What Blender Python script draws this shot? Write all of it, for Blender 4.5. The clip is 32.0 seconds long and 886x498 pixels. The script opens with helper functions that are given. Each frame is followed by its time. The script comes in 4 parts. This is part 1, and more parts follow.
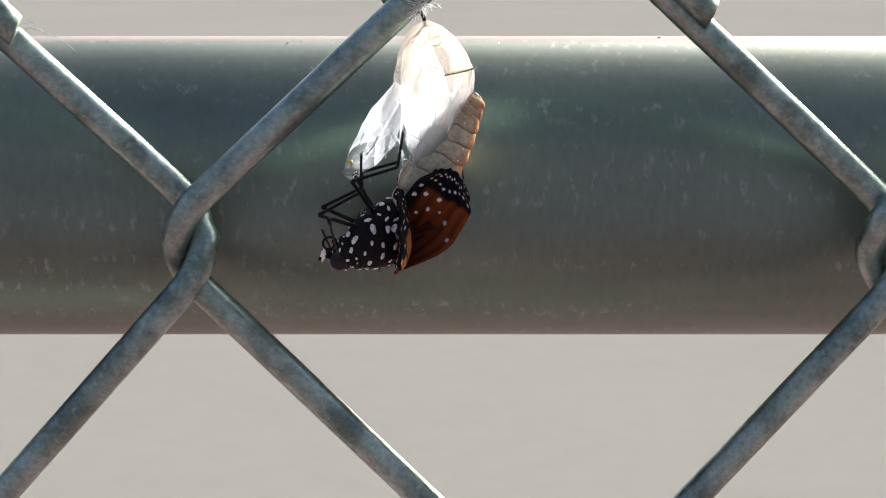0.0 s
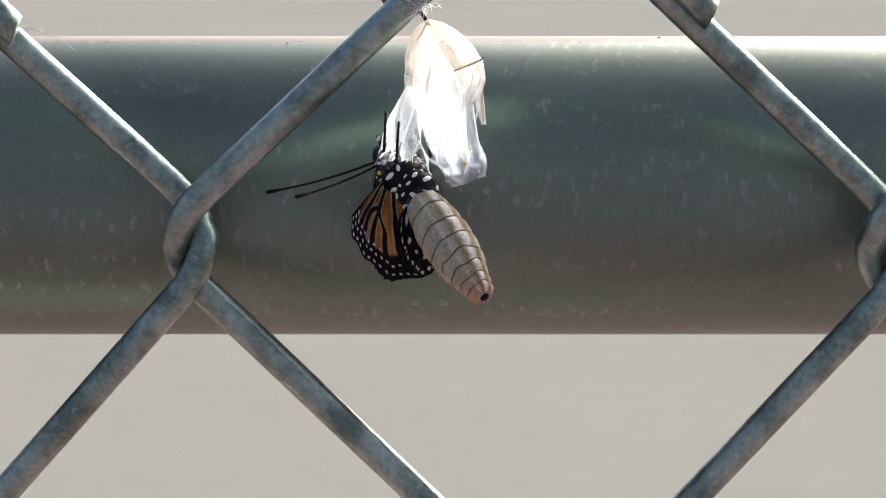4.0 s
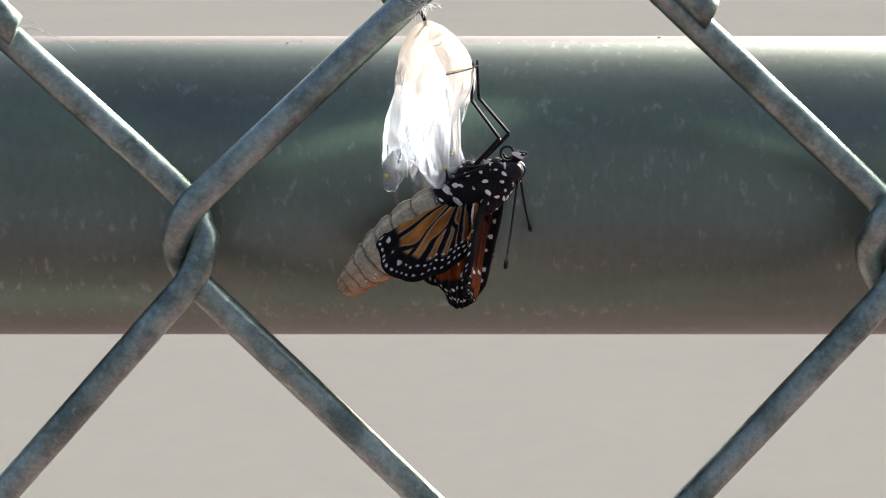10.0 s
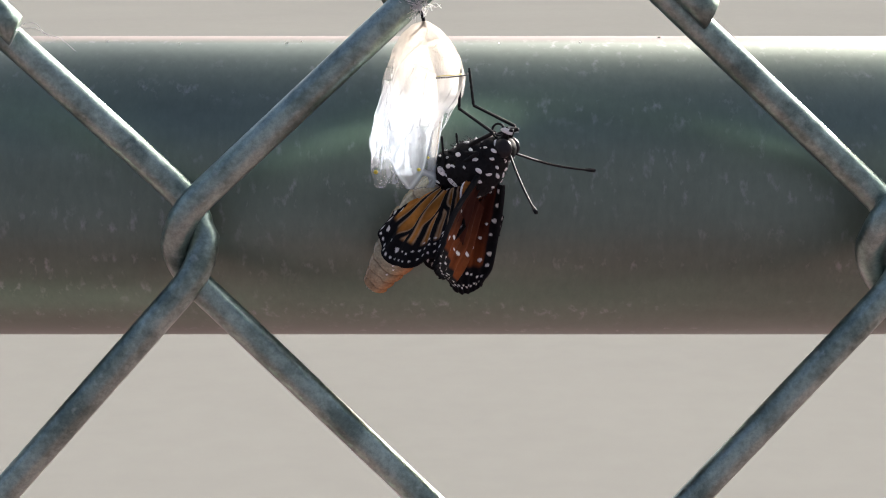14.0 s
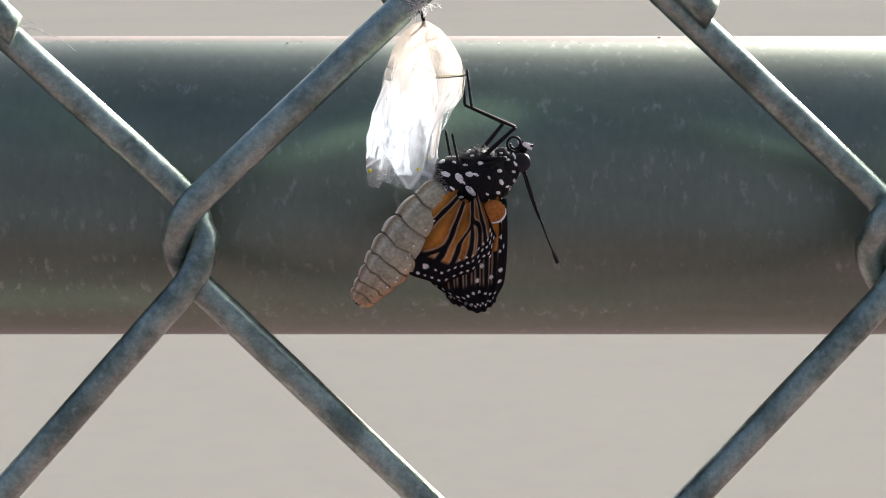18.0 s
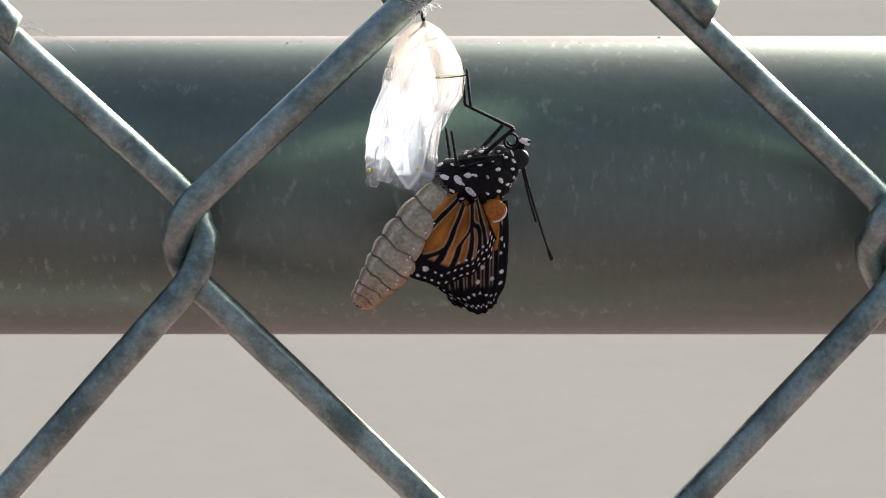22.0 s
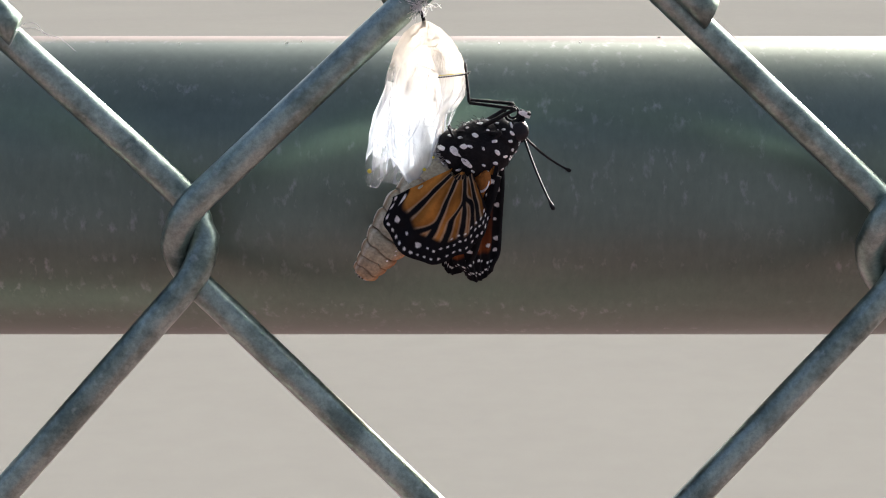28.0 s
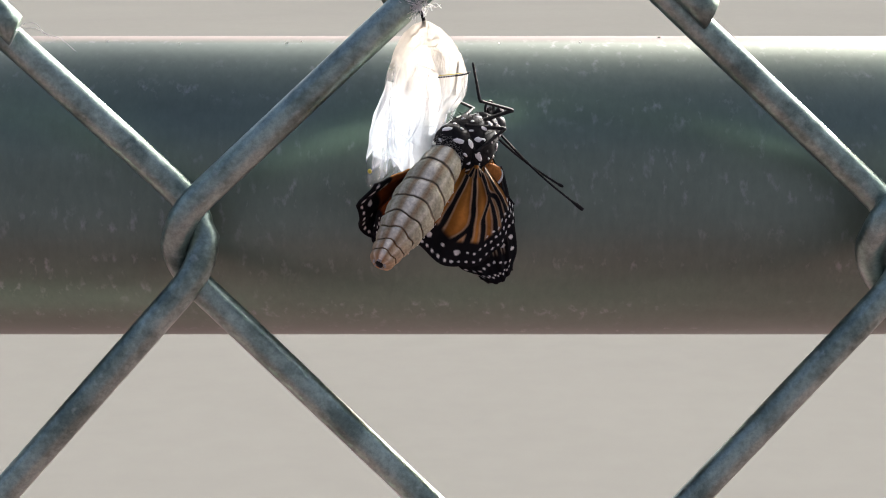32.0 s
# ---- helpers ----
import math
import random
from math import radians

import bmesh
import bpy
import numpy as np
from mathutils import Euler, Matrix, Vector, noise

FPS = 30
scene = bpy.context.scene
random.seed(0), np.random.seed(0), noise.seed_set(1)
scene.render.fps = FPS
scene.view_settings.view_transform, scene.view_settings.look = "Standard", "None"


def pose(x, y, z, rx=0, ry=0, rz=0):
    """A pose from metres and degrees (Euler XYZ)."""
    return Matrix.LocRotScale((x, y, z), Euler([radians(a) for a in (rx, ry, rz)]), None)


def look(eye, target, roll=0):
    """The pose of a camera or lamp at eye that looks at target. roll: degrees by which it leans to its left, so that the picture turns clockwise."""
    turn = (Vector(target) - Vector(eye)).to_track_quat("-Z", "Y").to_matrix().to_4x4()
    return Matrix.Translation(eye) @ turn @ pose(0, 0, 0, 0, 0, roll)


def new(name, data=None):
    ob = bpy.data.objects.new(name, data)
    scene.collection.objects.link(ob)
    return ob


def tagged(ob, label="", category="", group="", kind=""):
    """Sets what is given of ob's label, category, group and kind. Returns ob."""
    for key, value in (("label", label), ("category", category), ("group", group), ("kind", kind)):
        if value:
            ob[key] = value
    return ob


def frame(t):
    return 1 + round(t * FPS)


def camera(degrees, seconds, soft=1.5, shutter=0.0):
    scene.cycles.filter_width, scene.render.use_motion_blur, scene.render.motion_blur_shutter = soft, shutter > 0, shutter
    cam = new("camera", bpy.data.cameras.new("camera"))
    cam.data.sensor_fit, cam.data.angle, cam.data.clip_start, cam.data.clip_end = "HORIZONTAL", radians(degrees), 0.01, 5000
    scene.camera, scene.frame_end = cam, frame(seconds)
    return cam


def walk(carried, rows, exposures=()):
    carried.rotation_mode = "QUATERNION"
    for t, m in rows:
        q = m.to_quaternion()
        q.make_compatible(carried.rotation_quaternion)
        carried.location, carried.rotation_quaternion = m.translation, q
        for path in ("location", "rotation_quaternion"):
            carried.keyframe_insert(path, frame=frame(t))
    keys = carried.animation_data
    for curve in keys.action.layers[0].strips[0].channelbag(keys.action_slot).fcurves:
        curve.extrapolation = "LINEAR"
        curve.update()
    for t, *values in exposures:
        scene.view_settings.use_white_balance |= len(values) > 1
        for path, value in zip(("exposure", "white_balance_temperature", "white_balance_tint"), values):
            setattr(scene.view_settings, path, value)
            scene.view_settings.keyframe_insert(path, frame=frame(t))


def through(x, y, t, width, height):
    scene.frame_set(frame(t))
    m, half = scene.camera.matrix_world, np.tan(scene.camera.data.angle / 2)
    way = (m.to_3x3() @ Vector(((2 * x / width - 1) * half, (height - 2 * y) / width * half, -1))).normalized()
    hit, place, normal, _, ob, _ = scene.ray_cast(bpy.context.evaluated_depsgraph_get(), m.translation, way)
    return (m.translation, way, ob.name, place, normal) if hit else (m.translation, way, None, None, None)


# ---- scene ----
cam = camera(26.42, 32.0, soft=1.05)
H = 1.1          # height of the filmed knot of wire over the ground
MM = 0.001
eye = (0.0, -0.2 * math.cos(radians(10)), H + 0.2 * math.sin(radians(10)))
walk(cam, [(0.0, look(eye, (0, 0, H))), (32.0, look(eye, (0, 0, H)))], [(0.0, 1.52), (32.0, 1.52)])

# ---- light ----
SUN_WAY = Vector((0.54, 0.80, 0.40)).normalized()     # towards the low sun: beyond the rail, to the side
world = bpy.data.worlds.new("sky")
scene.world = world
world.use_nodes = True
wn = world.node_tree
sky = wn.nodes.new("ShaderNodeTexSky")
sky.sky_type, sky.sun_disc = "NISHITA", False
sky.sun_elevation = math.asin(SUN_WAY.z)
sky.dust_density, sky.air_density, sky.ozone_density = 5.5, 0.32, 0.3
sky.sun_rotation = math.atan2(SUN_WAY.x, SUN_WAY.y)
wn.links.new(sky.outputs[0], wn.nodes["Background"].inputs[0])
wn.nodes["Background"].inputs[1].default_value = 0.15
sun_data = bpy.data.lights.new("sun", "SUN")
sun_data.energy, sun_data.angle, sun_data.color = 4.0, radians(0.5), (1.0, 0.98, 0.935)
sun = new("sun", sun_data)
sun.matrix_world = Matrix.Translation((3, 3, 4)) @ SUN_WAY.to_track_quat("Z", "Y").to_matrix().to_4x4()


# ---- materials ----
def material(name, rough=0.5, metal=0.0):
    m = bpy.data.materials.new(name)
    m.use_nodes = True
    b = m.node_tree.nodes["Principled BSDF"]
    b.inputs["Roughness"].default_value, b.inputs["Metallic"].default_value = rough, metal
    return m, m.node_tree, b


def noise_node(nt, scale, detail=6.0, rough=0.6, stretch=(1, 1, 1)):
    tc, mp, nz = nt.nodes.new("ShaderNodeTexCoord"), nt.nodes.new("ShaderNodeMapping"), nt.nodes.new("ShaderNodeTexNoise")
    mp.inputs["Scale"].default_value = stretch
    nz.inputs["Scale"].default_value, nz.inputs["Detail"].default_value, nz.inputs["Roughness"].default_value = scale, detail, rough
    nt.links.new(tc.outputs["Object"], mp.inputs[0])
    nt.links.new(mp.outputs[0], nz.inputs["Vector"])
    return nz


def ramp(nt, src, stops):
    r = nt.nodes.new("ShaderNodeValToRGB")
    while len(r.color_ramp.elements) < len(stops):
        r.color_ramp.elements.new(0.5)
    for e, (p, c) in zip(r.color_ramp.elements, stops):
        e.position, e.color = p, (*c, 1)
    nt.links.new(src, r.inputs[0])
    return r


def mixed(nt, a, b, fac, kind="MIX"):
    m = nt.nodes.new("ShaderNodeMix")
    m.data_type, m.blend_type = "RGBA", kind
    for sock, val in ((m.inputs[6], a), (m.inputs[7], b), (m.inputs[0], fac)):
        if hasattr(val, "links"):
            nt.links.new(val, sock)
        else:
            sock.default_value = val
    return m.outputs[2]


def bumped(nt, b, src, strength, dist):
    bp = nt.nodes.new("ShaderNodeBump")
    bp.inputs["Strength"].default_value, bp.inputs["Distance"].default_value = strength, dist
    nt.links.new(src, bp.inputs["Height"])
    nt.links.new(bp.outputs[0], b.inputs["Normal"])


def galvanised(name, tint, dark, fleck, stretch, rough, metal):
    m, nt, b = material(name, rough, metal)
    broad = noise_node(nt, 240, 6, 0.62, stretch)
    fine = noise_node(nt, 1500, 6, 0.7, stretch)
    spots = noise_node(nt, 620, 3, 0.55, stretch)
    base = ramp(nt, broad.outputs[0], [(0.36, dark), (0.6, tint)])
    grain = ramp(nt, fine.outputs[0], [(0.3, (0.62, 0.62, 0.62)), (0.7, (1.15, 1.15, 1.15))])
    c = mixed(nt, base.outputs[0], grain.outputs[0], 1.0, "MULTIPLY")
    mask = ramp(nt, spots.outputs[0], [(0.62, (0, 0, 0)), (0.78, (0.7, 0.7, 0.7))])
    c = mixed(nt, c, (*fleck, 1), mask.outputs[0])
    nt.links.new(c, b.inputs["Base Color"])
    rr = ramp(nt, fine.outputs[0], [(0.2, (rough * 0.75,) * 3), (0.8, (rough * 1.25,) * 3)])
    rm = mixed(nt, rr.outputs[0], (0.75, 0.75, 0.75, 1), mask.outputs[0])
    nt.links.new(rm, b.inputs["Roughness"])
    bumped(nt, b, fine.outputs[0], 0.25, 0.00008)
    return m


WIRE = galvanised("galvanised_wire", (0.365, 0.475, 0.425), (0.158, 0.22, 0.196), (0.5, 0.585, 0.545), (1, 1, 1), 0.36, 0.9)
RAIL, nt, b = material("weathered_rail", 0.3, 0.55)
broad, fine = noise_node(nt, 70, 4, 0.6, (0.5, 1, 1.6)), noise_node(nt, 700, 5, 0.65, (1.6, 1, 0.7))
smear, band = noise_node(nt, 620, 4, 0.6, (1.5, 1.0, 0.8)), noise_node(nt, 190, 2, 0.5, (0.07, 1, 1.5))
base = ramp(nt, broad.outputs[0], [(0.3, (0.15, 0.192, 0.16)), (0.7, (0.19, 0.242, 0.204))])
grain = ramp(nt, fine.outputs[0], [(0.3, (0.9, 0.9, 0.9)), (0.7, (1.06, 1.06, 1.06))])
c = mixed(nt, base.outputs[0], grain.outputs[0], 1.0, "MULTIPLY")
marks = ramp(nt, smear.outputs[0], [(0.57, (0, 0, 0)), (0.72, (0.8, 0.8, 0.8))])
lines = ramp(nt, band.outputs[0], [(0.45, (0.12, 0.12, 0.12)), (0.62, (1, 1, 1))])
mask = mixed(nt, marks.outputs[0], lines.outputs[0], 1.0, "MULTIPLY")
c = mixed(nt, c, (0.34, 0.37, 0.365, 1), mask)
tc, sep, rim_light_at = nt.nodes.new("ShaderNodeTexCoord"), nt.nodes.new("ShaderNodeSeparateXYZ"), nt.nodes.new("ShaderNodeMapRange")
nt.links.new(tc.outputs["Object"], sep.inputs[0])                      # sunlit rim painted as a pale strip along the very top of the pipe
nt.links.new(sep.outputs[2], rim_light_at.inputs[0])
rim_light_at.inputs[1].default_value, rim_light_at.inputs[2].default_value = 0.01703, 0.01744
rim_light = mixed(nt, rim_light_at.outputs[0], grain.outputs[0], 1.0, "MULTIPLY")
nt.links.new(mixed(nt, c, (0.2, 0.165, 0.152, 1), rim_light), b.inputs["Base Color"])
rim_metal = nt.nodes.new("ShaderNodeMapRange")
rim_metal.inputs[3].default_value, rim_metal.inputs[4].default_value = 0.85, 0.0
nt.links.new(rim_light_at.outputs[0], rim_metal.inputs[0])
nt.links.new(rim_metal.outputs[0], b.inputs["Metallic"])
worn = ramp(nt, fine.outputs[0], [(0.2, (0.38,) * 3), (0.8, (0.46,) * 3)])
nt.links.new(mixed(nt, worn.outputs[0], (0.85, 0.85, 0.85, 1), rim_light_at.outputs[0]), b.inputs["Roughness"])
bumped(nt, b, fine.outputs[0], 0.012, 0.00005)

GROUND, nt, b = material("sandy_ground", 0.95)
b.inputs["Specular IOR Level"].default_value = 0.0
n1, n2 = noise_node(nt, 0.35, 3), noise_node(nt, 9, 6)
c1 = ramp(nt, n1.outputs[0], [(0.3, (0.162, 0.163, 0.151)), (0.7, (0.171, 0.172, 0.159))])
c2 = ramp(nt, n2.outputs[0], [(0.3, (0.975, 0.975, 0.975)), (0.7, (1.02, 1.02, 1.02))])
nt.links.new(mixed(nt, c1.outputs[0], c2.outputs[0], 1.0, "MULTIPLY"), b.inputs["Base Color"])


# ---- builders ----
def part(name, mesh, mat, parent=None, label=""):
    """Links a mesh as one object under a thing or a part."""
    mesh.name = name
    if mat and not mesh.materials:
        mesh.materials.append(mat)
    ob = new(name, mesh)
    ob.parent = parent
    if label:
        ob["label"] = label
    return ob


def mesh_of(verts, faces, colours=None, smooth=True):
    me = bpy.data.meshes.new("mesh")
    me.from_pydata([tuple(v) for v in verts], [], faces)
    if smooth:
        me.polygons.foreach_set("use_smooth", [True] * len(faces))
    if colours is not None:
        at = me.color_attributes.new("pigment", "FLOAT_COLOR", "POINT")
        flat = np.ones((len(verts), 4), dtype=np.float32)
        flat[:, :3] = colours
        at.data.foreach_set("color", flat.ravel())
    me.update()
    return me


def grid_faces(rows, cols, wrap=False, start=0, flip=False):
    out = []
    for i in range(rows - 1):
        for j in range(cols if wrap else cols - 1):
            k = (j + 1) % cols
            f = (start + i * cols + j, start + i * cols + k, start + (i + 1) * cols + k, start + (i + 1) * cols + j)
            out.append(f[::-1] if flip else f)
    return out


def tube(points, radius, sides=12, caps=True):
    """A round bar along points; radius is a number or a function of 0..1."""
    pts = [Vector(p) for p in points]
    verts, n = [], len(pts)
    side = None
    for i, p in enumerate(pts):
        t = (pts[min(i + 1, n - 1)] - pts[max(i - 1, 0)]).normalized()
        if side is None:
            side = t.orthogonal().normalized()
        side = (side - t * side.dot(t)).normalized()
        other = t.cross(side)
        r = radius(i / (n - 1)) if callable(radius) else radius
        for j in range(sides):
            a = 2 * math.pi * j / sides
            verts.append(p + r * (math.cos(a) * side + math.sin(a) * other))
    faces = grid_faces(n, sides, True)
    if caps:
        faces += [tuple(range(sides))[::-1], tuple(range((n - 1) * sides, n * sides))]
    return verts, faces


def merged(*pieces):
    verts, faces = [], []
    for v, f in pieces:
        k = len(verts)
        verts += list(v)
        faces += [tuple(i + k for i in g) for g in f]
    return verts, faces


# ---- ground ----
def ground_sheet():
    edges = [s * 900 * (i / 30) ** 3 for s, r in ((-1, range(30, 0, -1)), (1, range(0, 31))) for i in r]
    verts = []
    for y in edges:
        for x in edges:
            verts.append((x, y, 0.02 * noise.noise((x * 0.3, y * 0.3, 0)) if abs(x) + abs(y) < 300 else 0.0))
    faces = grid_faces(len(edges), len(edges))
    return mesh_of(verts, faces)


tagged(part("ground", ground_sheet(), GROUND), "pale sandy ground, bare and sunlit", "ground", kind="structure")

# unseen reddish soil, added to dim and tint what bounces onto the rail
BOUNCE_SOIL, nt, b = material("bounce_soil_dark", 0.95)
ns = noise_node(nt, 30, 7)
nt.links.new(ramp(nt, ns.outputs[0], [(0.3, (0.127, 0.077, 0.08)), (0.7, (0.188, 0.115, 0.118))]).outputs[0], b.inputs["Base Color"])
strip = [(-14 + 28 * i / 40, -5.5 + 8.6 * j / 24 + 0.25 * noise.noise((i * 0.6, j, 0)), 0.05 + 0.018 * noise.noise((i * 1.3, j * 1.3, 5)) - (0.07 if j in (0, 24) or i in (0, 40) else 0)) for j in range(25) for i in range(41)]
tagged(part("bounce_soil_strip", mesh_of(strip, grid_faces(25, 41)), BOUNCE_SOIL), "unseen strip of dark soil added along the fence foot to dim bounced light", "soil", kind="structure")

SHADE_WALL, nt, b = material("shade_wall_grey", 0.9)
nh, nf = noise_node(nt, 3, 5), noise_node(nt, 60, 6)
wall_tone = ramp(nt, nh.outputs[0], [(0.3, (0.032, 0.034, 0.05)), (0.7, (0.042, 0.045, 0.066))])
nt.links.new(wall_tone.outputs[0], b.inputs["Base Color"])
bumped(nt, b, nf.outputs[0], 0.4, 0.004)


def closing_wall():
    """Unseen dark wall added behind the viewer to darken the rail: with thickness and a coping."""
    bm = bmesh.new()
    for size, at in (((12.0, 0.25, 2.3), (0, -1.65, 1.14)), ((12.1, 0.37, 0.08), (0, -1.65, 2.33))):
        bmesh.ops.create_cube(bm, size=1.0, matrix=Matrix.Translation(at) @ Matrix.Diagonal((*size, 1)))
    me = bpy.data.meshes.new("shade_wall")
    bm.to_mesh(me)
    bm.free()
    return me


tagged(part("shade_wall", closing_wall(), SHADE_WALL), "unseen slate grey wall added behind the viewer to darken the rail's reflection", "wall", kind="structure")

# ---- the fence ----
WIRE_R = 1.6 * MM
COLUMN, KNOT_X = 36.8 * MM, -26.65 * MM
ROWS = [42.9, 0.55] + [-44.5 - 43.6 * i for i in range(24)]      # heights of the knots, in mm from H
ROWS = [z for z in ROWS if z > -1080]
APEX, BEND = 4.43 * MM, 5.5 * MM


def rounded(s):
    """Way along a leg from a bend: straight, but eased round within the bend."""
    return s if s > BEND else (s * s + BEND * BEND) / (2 * BEND)


def wire_points(col):
    """Centre line of one woven wire that runs down between the knot columns col and col + 1."""
    pts = []
    tight = 0.55 * MM if col < 0 else 0                                            # some bends are drawn tighter
    left, right = KNOT_X + col * COLUMN, KNOT_X + (col + 1) * COLUMN - tight
    for n in range(len(ROWS) - 1):
                # a knot column bends in every second row; the first shown knot is in column 0, row 1
        from_right = ((n - 1) % 2 == 0) == ((col + 1) % 2 == 0)
        sag = (6.0 if col == 1 else 5.0) * MM                                      # left bends hang a little lower
        z0 = ROWS[n] * MM - (sag if n >= 2 and not from_right else 0)
        z1 = ROWS[n + 1] * MM - (sag if n >= 1 and from_right else 0)
        z0, z1 = z0 + (tight if from_right else 0), z1 + (0 if from_right else tight)
        h = z0 - z1
        m = (right - left + 2 * APEX) / h
        steps = 44
        for i in range(steps + (n == len(ROWS) - 2)):
            w = i / steps
            s = w * h
            near, far = rounded(s), rounded(h - s)
            if s < h / 2:
                x = right + APEX - near * m if from_right else left - APEX + near * m
            else:
                x = left - APEX + far * m if from_right else right + APEX - far * m
            # slanting "/" legs lie before the "\" legs
            d = (1.8 * math.tanh(s / (3.2 * MM)) * math.tanh((h - s) / (3.2 * MM))) * MM
            y = -d if from_right else d
            pts.append(Vector((x, y, H + z0 - s)))
    return pts, left, right


fence = new("chain_link_fence")
fence.location = (0, 0, H)
tagged(fence, "weathered galvanised chain link fence with knuckled wire ends", "fence")


def add_to_fence(name, vf, mat, label=""):
    verts, faces = vf
    return part(name, mesh_of([Vector(v) - Vector((0, 0, H)) for v in verts], faces), mat, fence, label)


for col in range(-7, 9):
    pts, left, right = wire_points(col)
    add_to_fence("wire", tube(pts, WIRE_R, 16), WIRE)
    # knuckle at the top: the end is folded over the neighbour and its sheared tail points down
    at_left = ((0 - 1) % 2 == 0) != ((col + 1) % 2 == 0)
    side = -1 if at_left else 1
    z0 = H + ROWS[0] * MM
    top = pts[0]
    tail = []
    for i in range(9):
        a = math.pi * i / 8
        tail.append(Vector((top.x + side * (2.0 * MM * math.sin(a)), top.y + (1 - math.cos(a)) * (-1.0 * MM if side < 0 else 1.0 * MM), z0 + 2.2 * MM * math.sin(a))))
    if side > 0:                                            # the tail lies on its neighbour
        end = Vector((right + (19.9 if col < 0 else 17.5) * MM, -1.3 * MM, H + (23.1 if col < 0 else 24.7) * MM))
    else:
        end = Vector((left - 16.3 * MM, 1.3 * MM, H + 26.9 * MM))
    for p in tail[4:]:
        p.x += -side * 1.7 * MM
    last = tail[-1]
    run = (end - last).normalized()
    for i in range(1, 13):
        tail.append(last.lerp(end, i / 12))
    verts, faces = tube(tail, WIRE_R * 0.98, 16)
    for k in range(len(verts) - 16, len(verts)):            # sheared end
        verts[k] = verts[k] + run * (verts[k] - tail[-1]).dot(Vector((0, -0.2, -0.5)))
    add_to_fence("wire_end", (verts, faces), WIRE, "sheared, folded wire end")

RAIL_Y, RAIL_Z, RAIL_R = 24.0 * MM, H + 3.37 * MM, 17.56 * MM
rail = new("fence_rail")
rail.location = (0, RAIL_Y, RAIL_Z)
tagged(rail, "dark weathered steel pipe rail behind the wire mesh", "fence rail")
prof = [Vector((x * 0.02, 0, 0)) for x in range(-30, 31)]
verts, faces = tube(prof, RAIL_R, 96)
part("pipe", mesh_of(verts, faces), RAIL, rail)
for s in (-1, 1):
    post = part("fence_post", mesh_of(*tube([Vector((0.62 * s, 0.0, z)) for z in (0.06, 0.0, -0.3, -0.7, 0.001 - RAIL_Z)], RAIL_R * 1.35, 48)), RAIL, rail)

# glints near the top of the pipe, modelled as tiny clear beads
GLINT, nt, b = material("glint_glass", 0.3)
b.inputs["Base Color"].default_value = (0.95, 0.95, 0.93, 1)
b.inputs["Transmission Weight"].default_value = 0.9
for x, tilt, r in ((-17.9, 14, 0.26), (-16.2, 12, 0.18), (15.7, 13, 0.17), (25.0, 5, 0.24), (43.0, 14, 0.22), (-38.5, 12, 0.15), (-30.1, 15, 0.15), (6.4, 14, 0.14)):
    a = radians(tilt)
    spot = Vector((x * MM, -RAIL_R * math.sin(a), RAIL_R * math.cos(a)))
    bm = bmesh.new()
    bmesh.ops.create_icosphere(bm, subdivisions=2, radius=0.75 * r * MM, matrix=Matrix.Translation(spot))
    for v in bm.verts:
        v.co += 0.15 * r * MM * noise.noise_vector(v.co * 9000)
    me = bpy.data.meshes.new("glint_bead")
    bm.to_mesh(me)
    bm.free()
    part("glint_bead", me, GLINT, rail, "tiny clear bead standing in for a glint on the pipe")

# ---- materials of the animal and its shell ----
def pigment(name, rough, coat=0.0, sheen=0.2, through=0.0, fine=2500, contrast=0.25, bump=0.3):
    m, nt, b = material(name, rough)
    at = nt.nodes.new("ShaderNodeAttribute")
    at.attribute_name = "pigment"
    nz = noise_node(nt, fine, 5)
    g = ramp(nt, nz.outputs[0], [(0.25, (1 - contrast,) * 3), (0.75, (1 + contrast,) * 3)])
    c = mixed(nt, at.outputs["Color"], g.outputs[0], 1.0, "MULTIPLY")
    nt.links.new(c, b.inputs["Base Color"])
    b.inputs["Coat Weight"].default_value, b.inputs["Coat Roughness"].default_value = coat, 0.25
    b.inputs["Specular IOR Level"].default_value = sheen
    bumped(nt, b, nz.outputs[0], bump, 0.0001)
    if through:
        tr, mx = nt.nodes.new("ShaderNodeBsdfTranslucent"), nt.nodes.new("ShaderNodeMixShader")
        mx.inputs[0].default_value = through
        nt.links.new(c, tr.inputs["Color"])
        nt.links.new(b.outputs[0], mx.inputs[1])
        nt.links.new(tr.outputs[0], mx.inputs[2])
        nt.links.new(mx.outputs[0], nt.nodes["Material Output"].inputs[0])
    return m


def plain(name, colour, rough, fine=3000, contrast=0.3, coat=0.0, shine=0.5):
    m, nt, b = material(name, rough)
    nz = noise_node(nt, fine, 5)
    lo, hi = [tuple(c * (1 + s * contrast) for c in colour) for s in (-1, 1)]
    nt.links.new(ramp(nt, nz.outputs[0], [(0.3, lo), (0.7, hi)]).outputs[0], b.inputs["Base Color"])
    b.inputs["Coat Weight"].default_value, b.inputs["Specular IOR Level"].default_value = coat, shine
    bumped(nt, b, nz.outputs[0], 0.3, 0.00006)
    return m


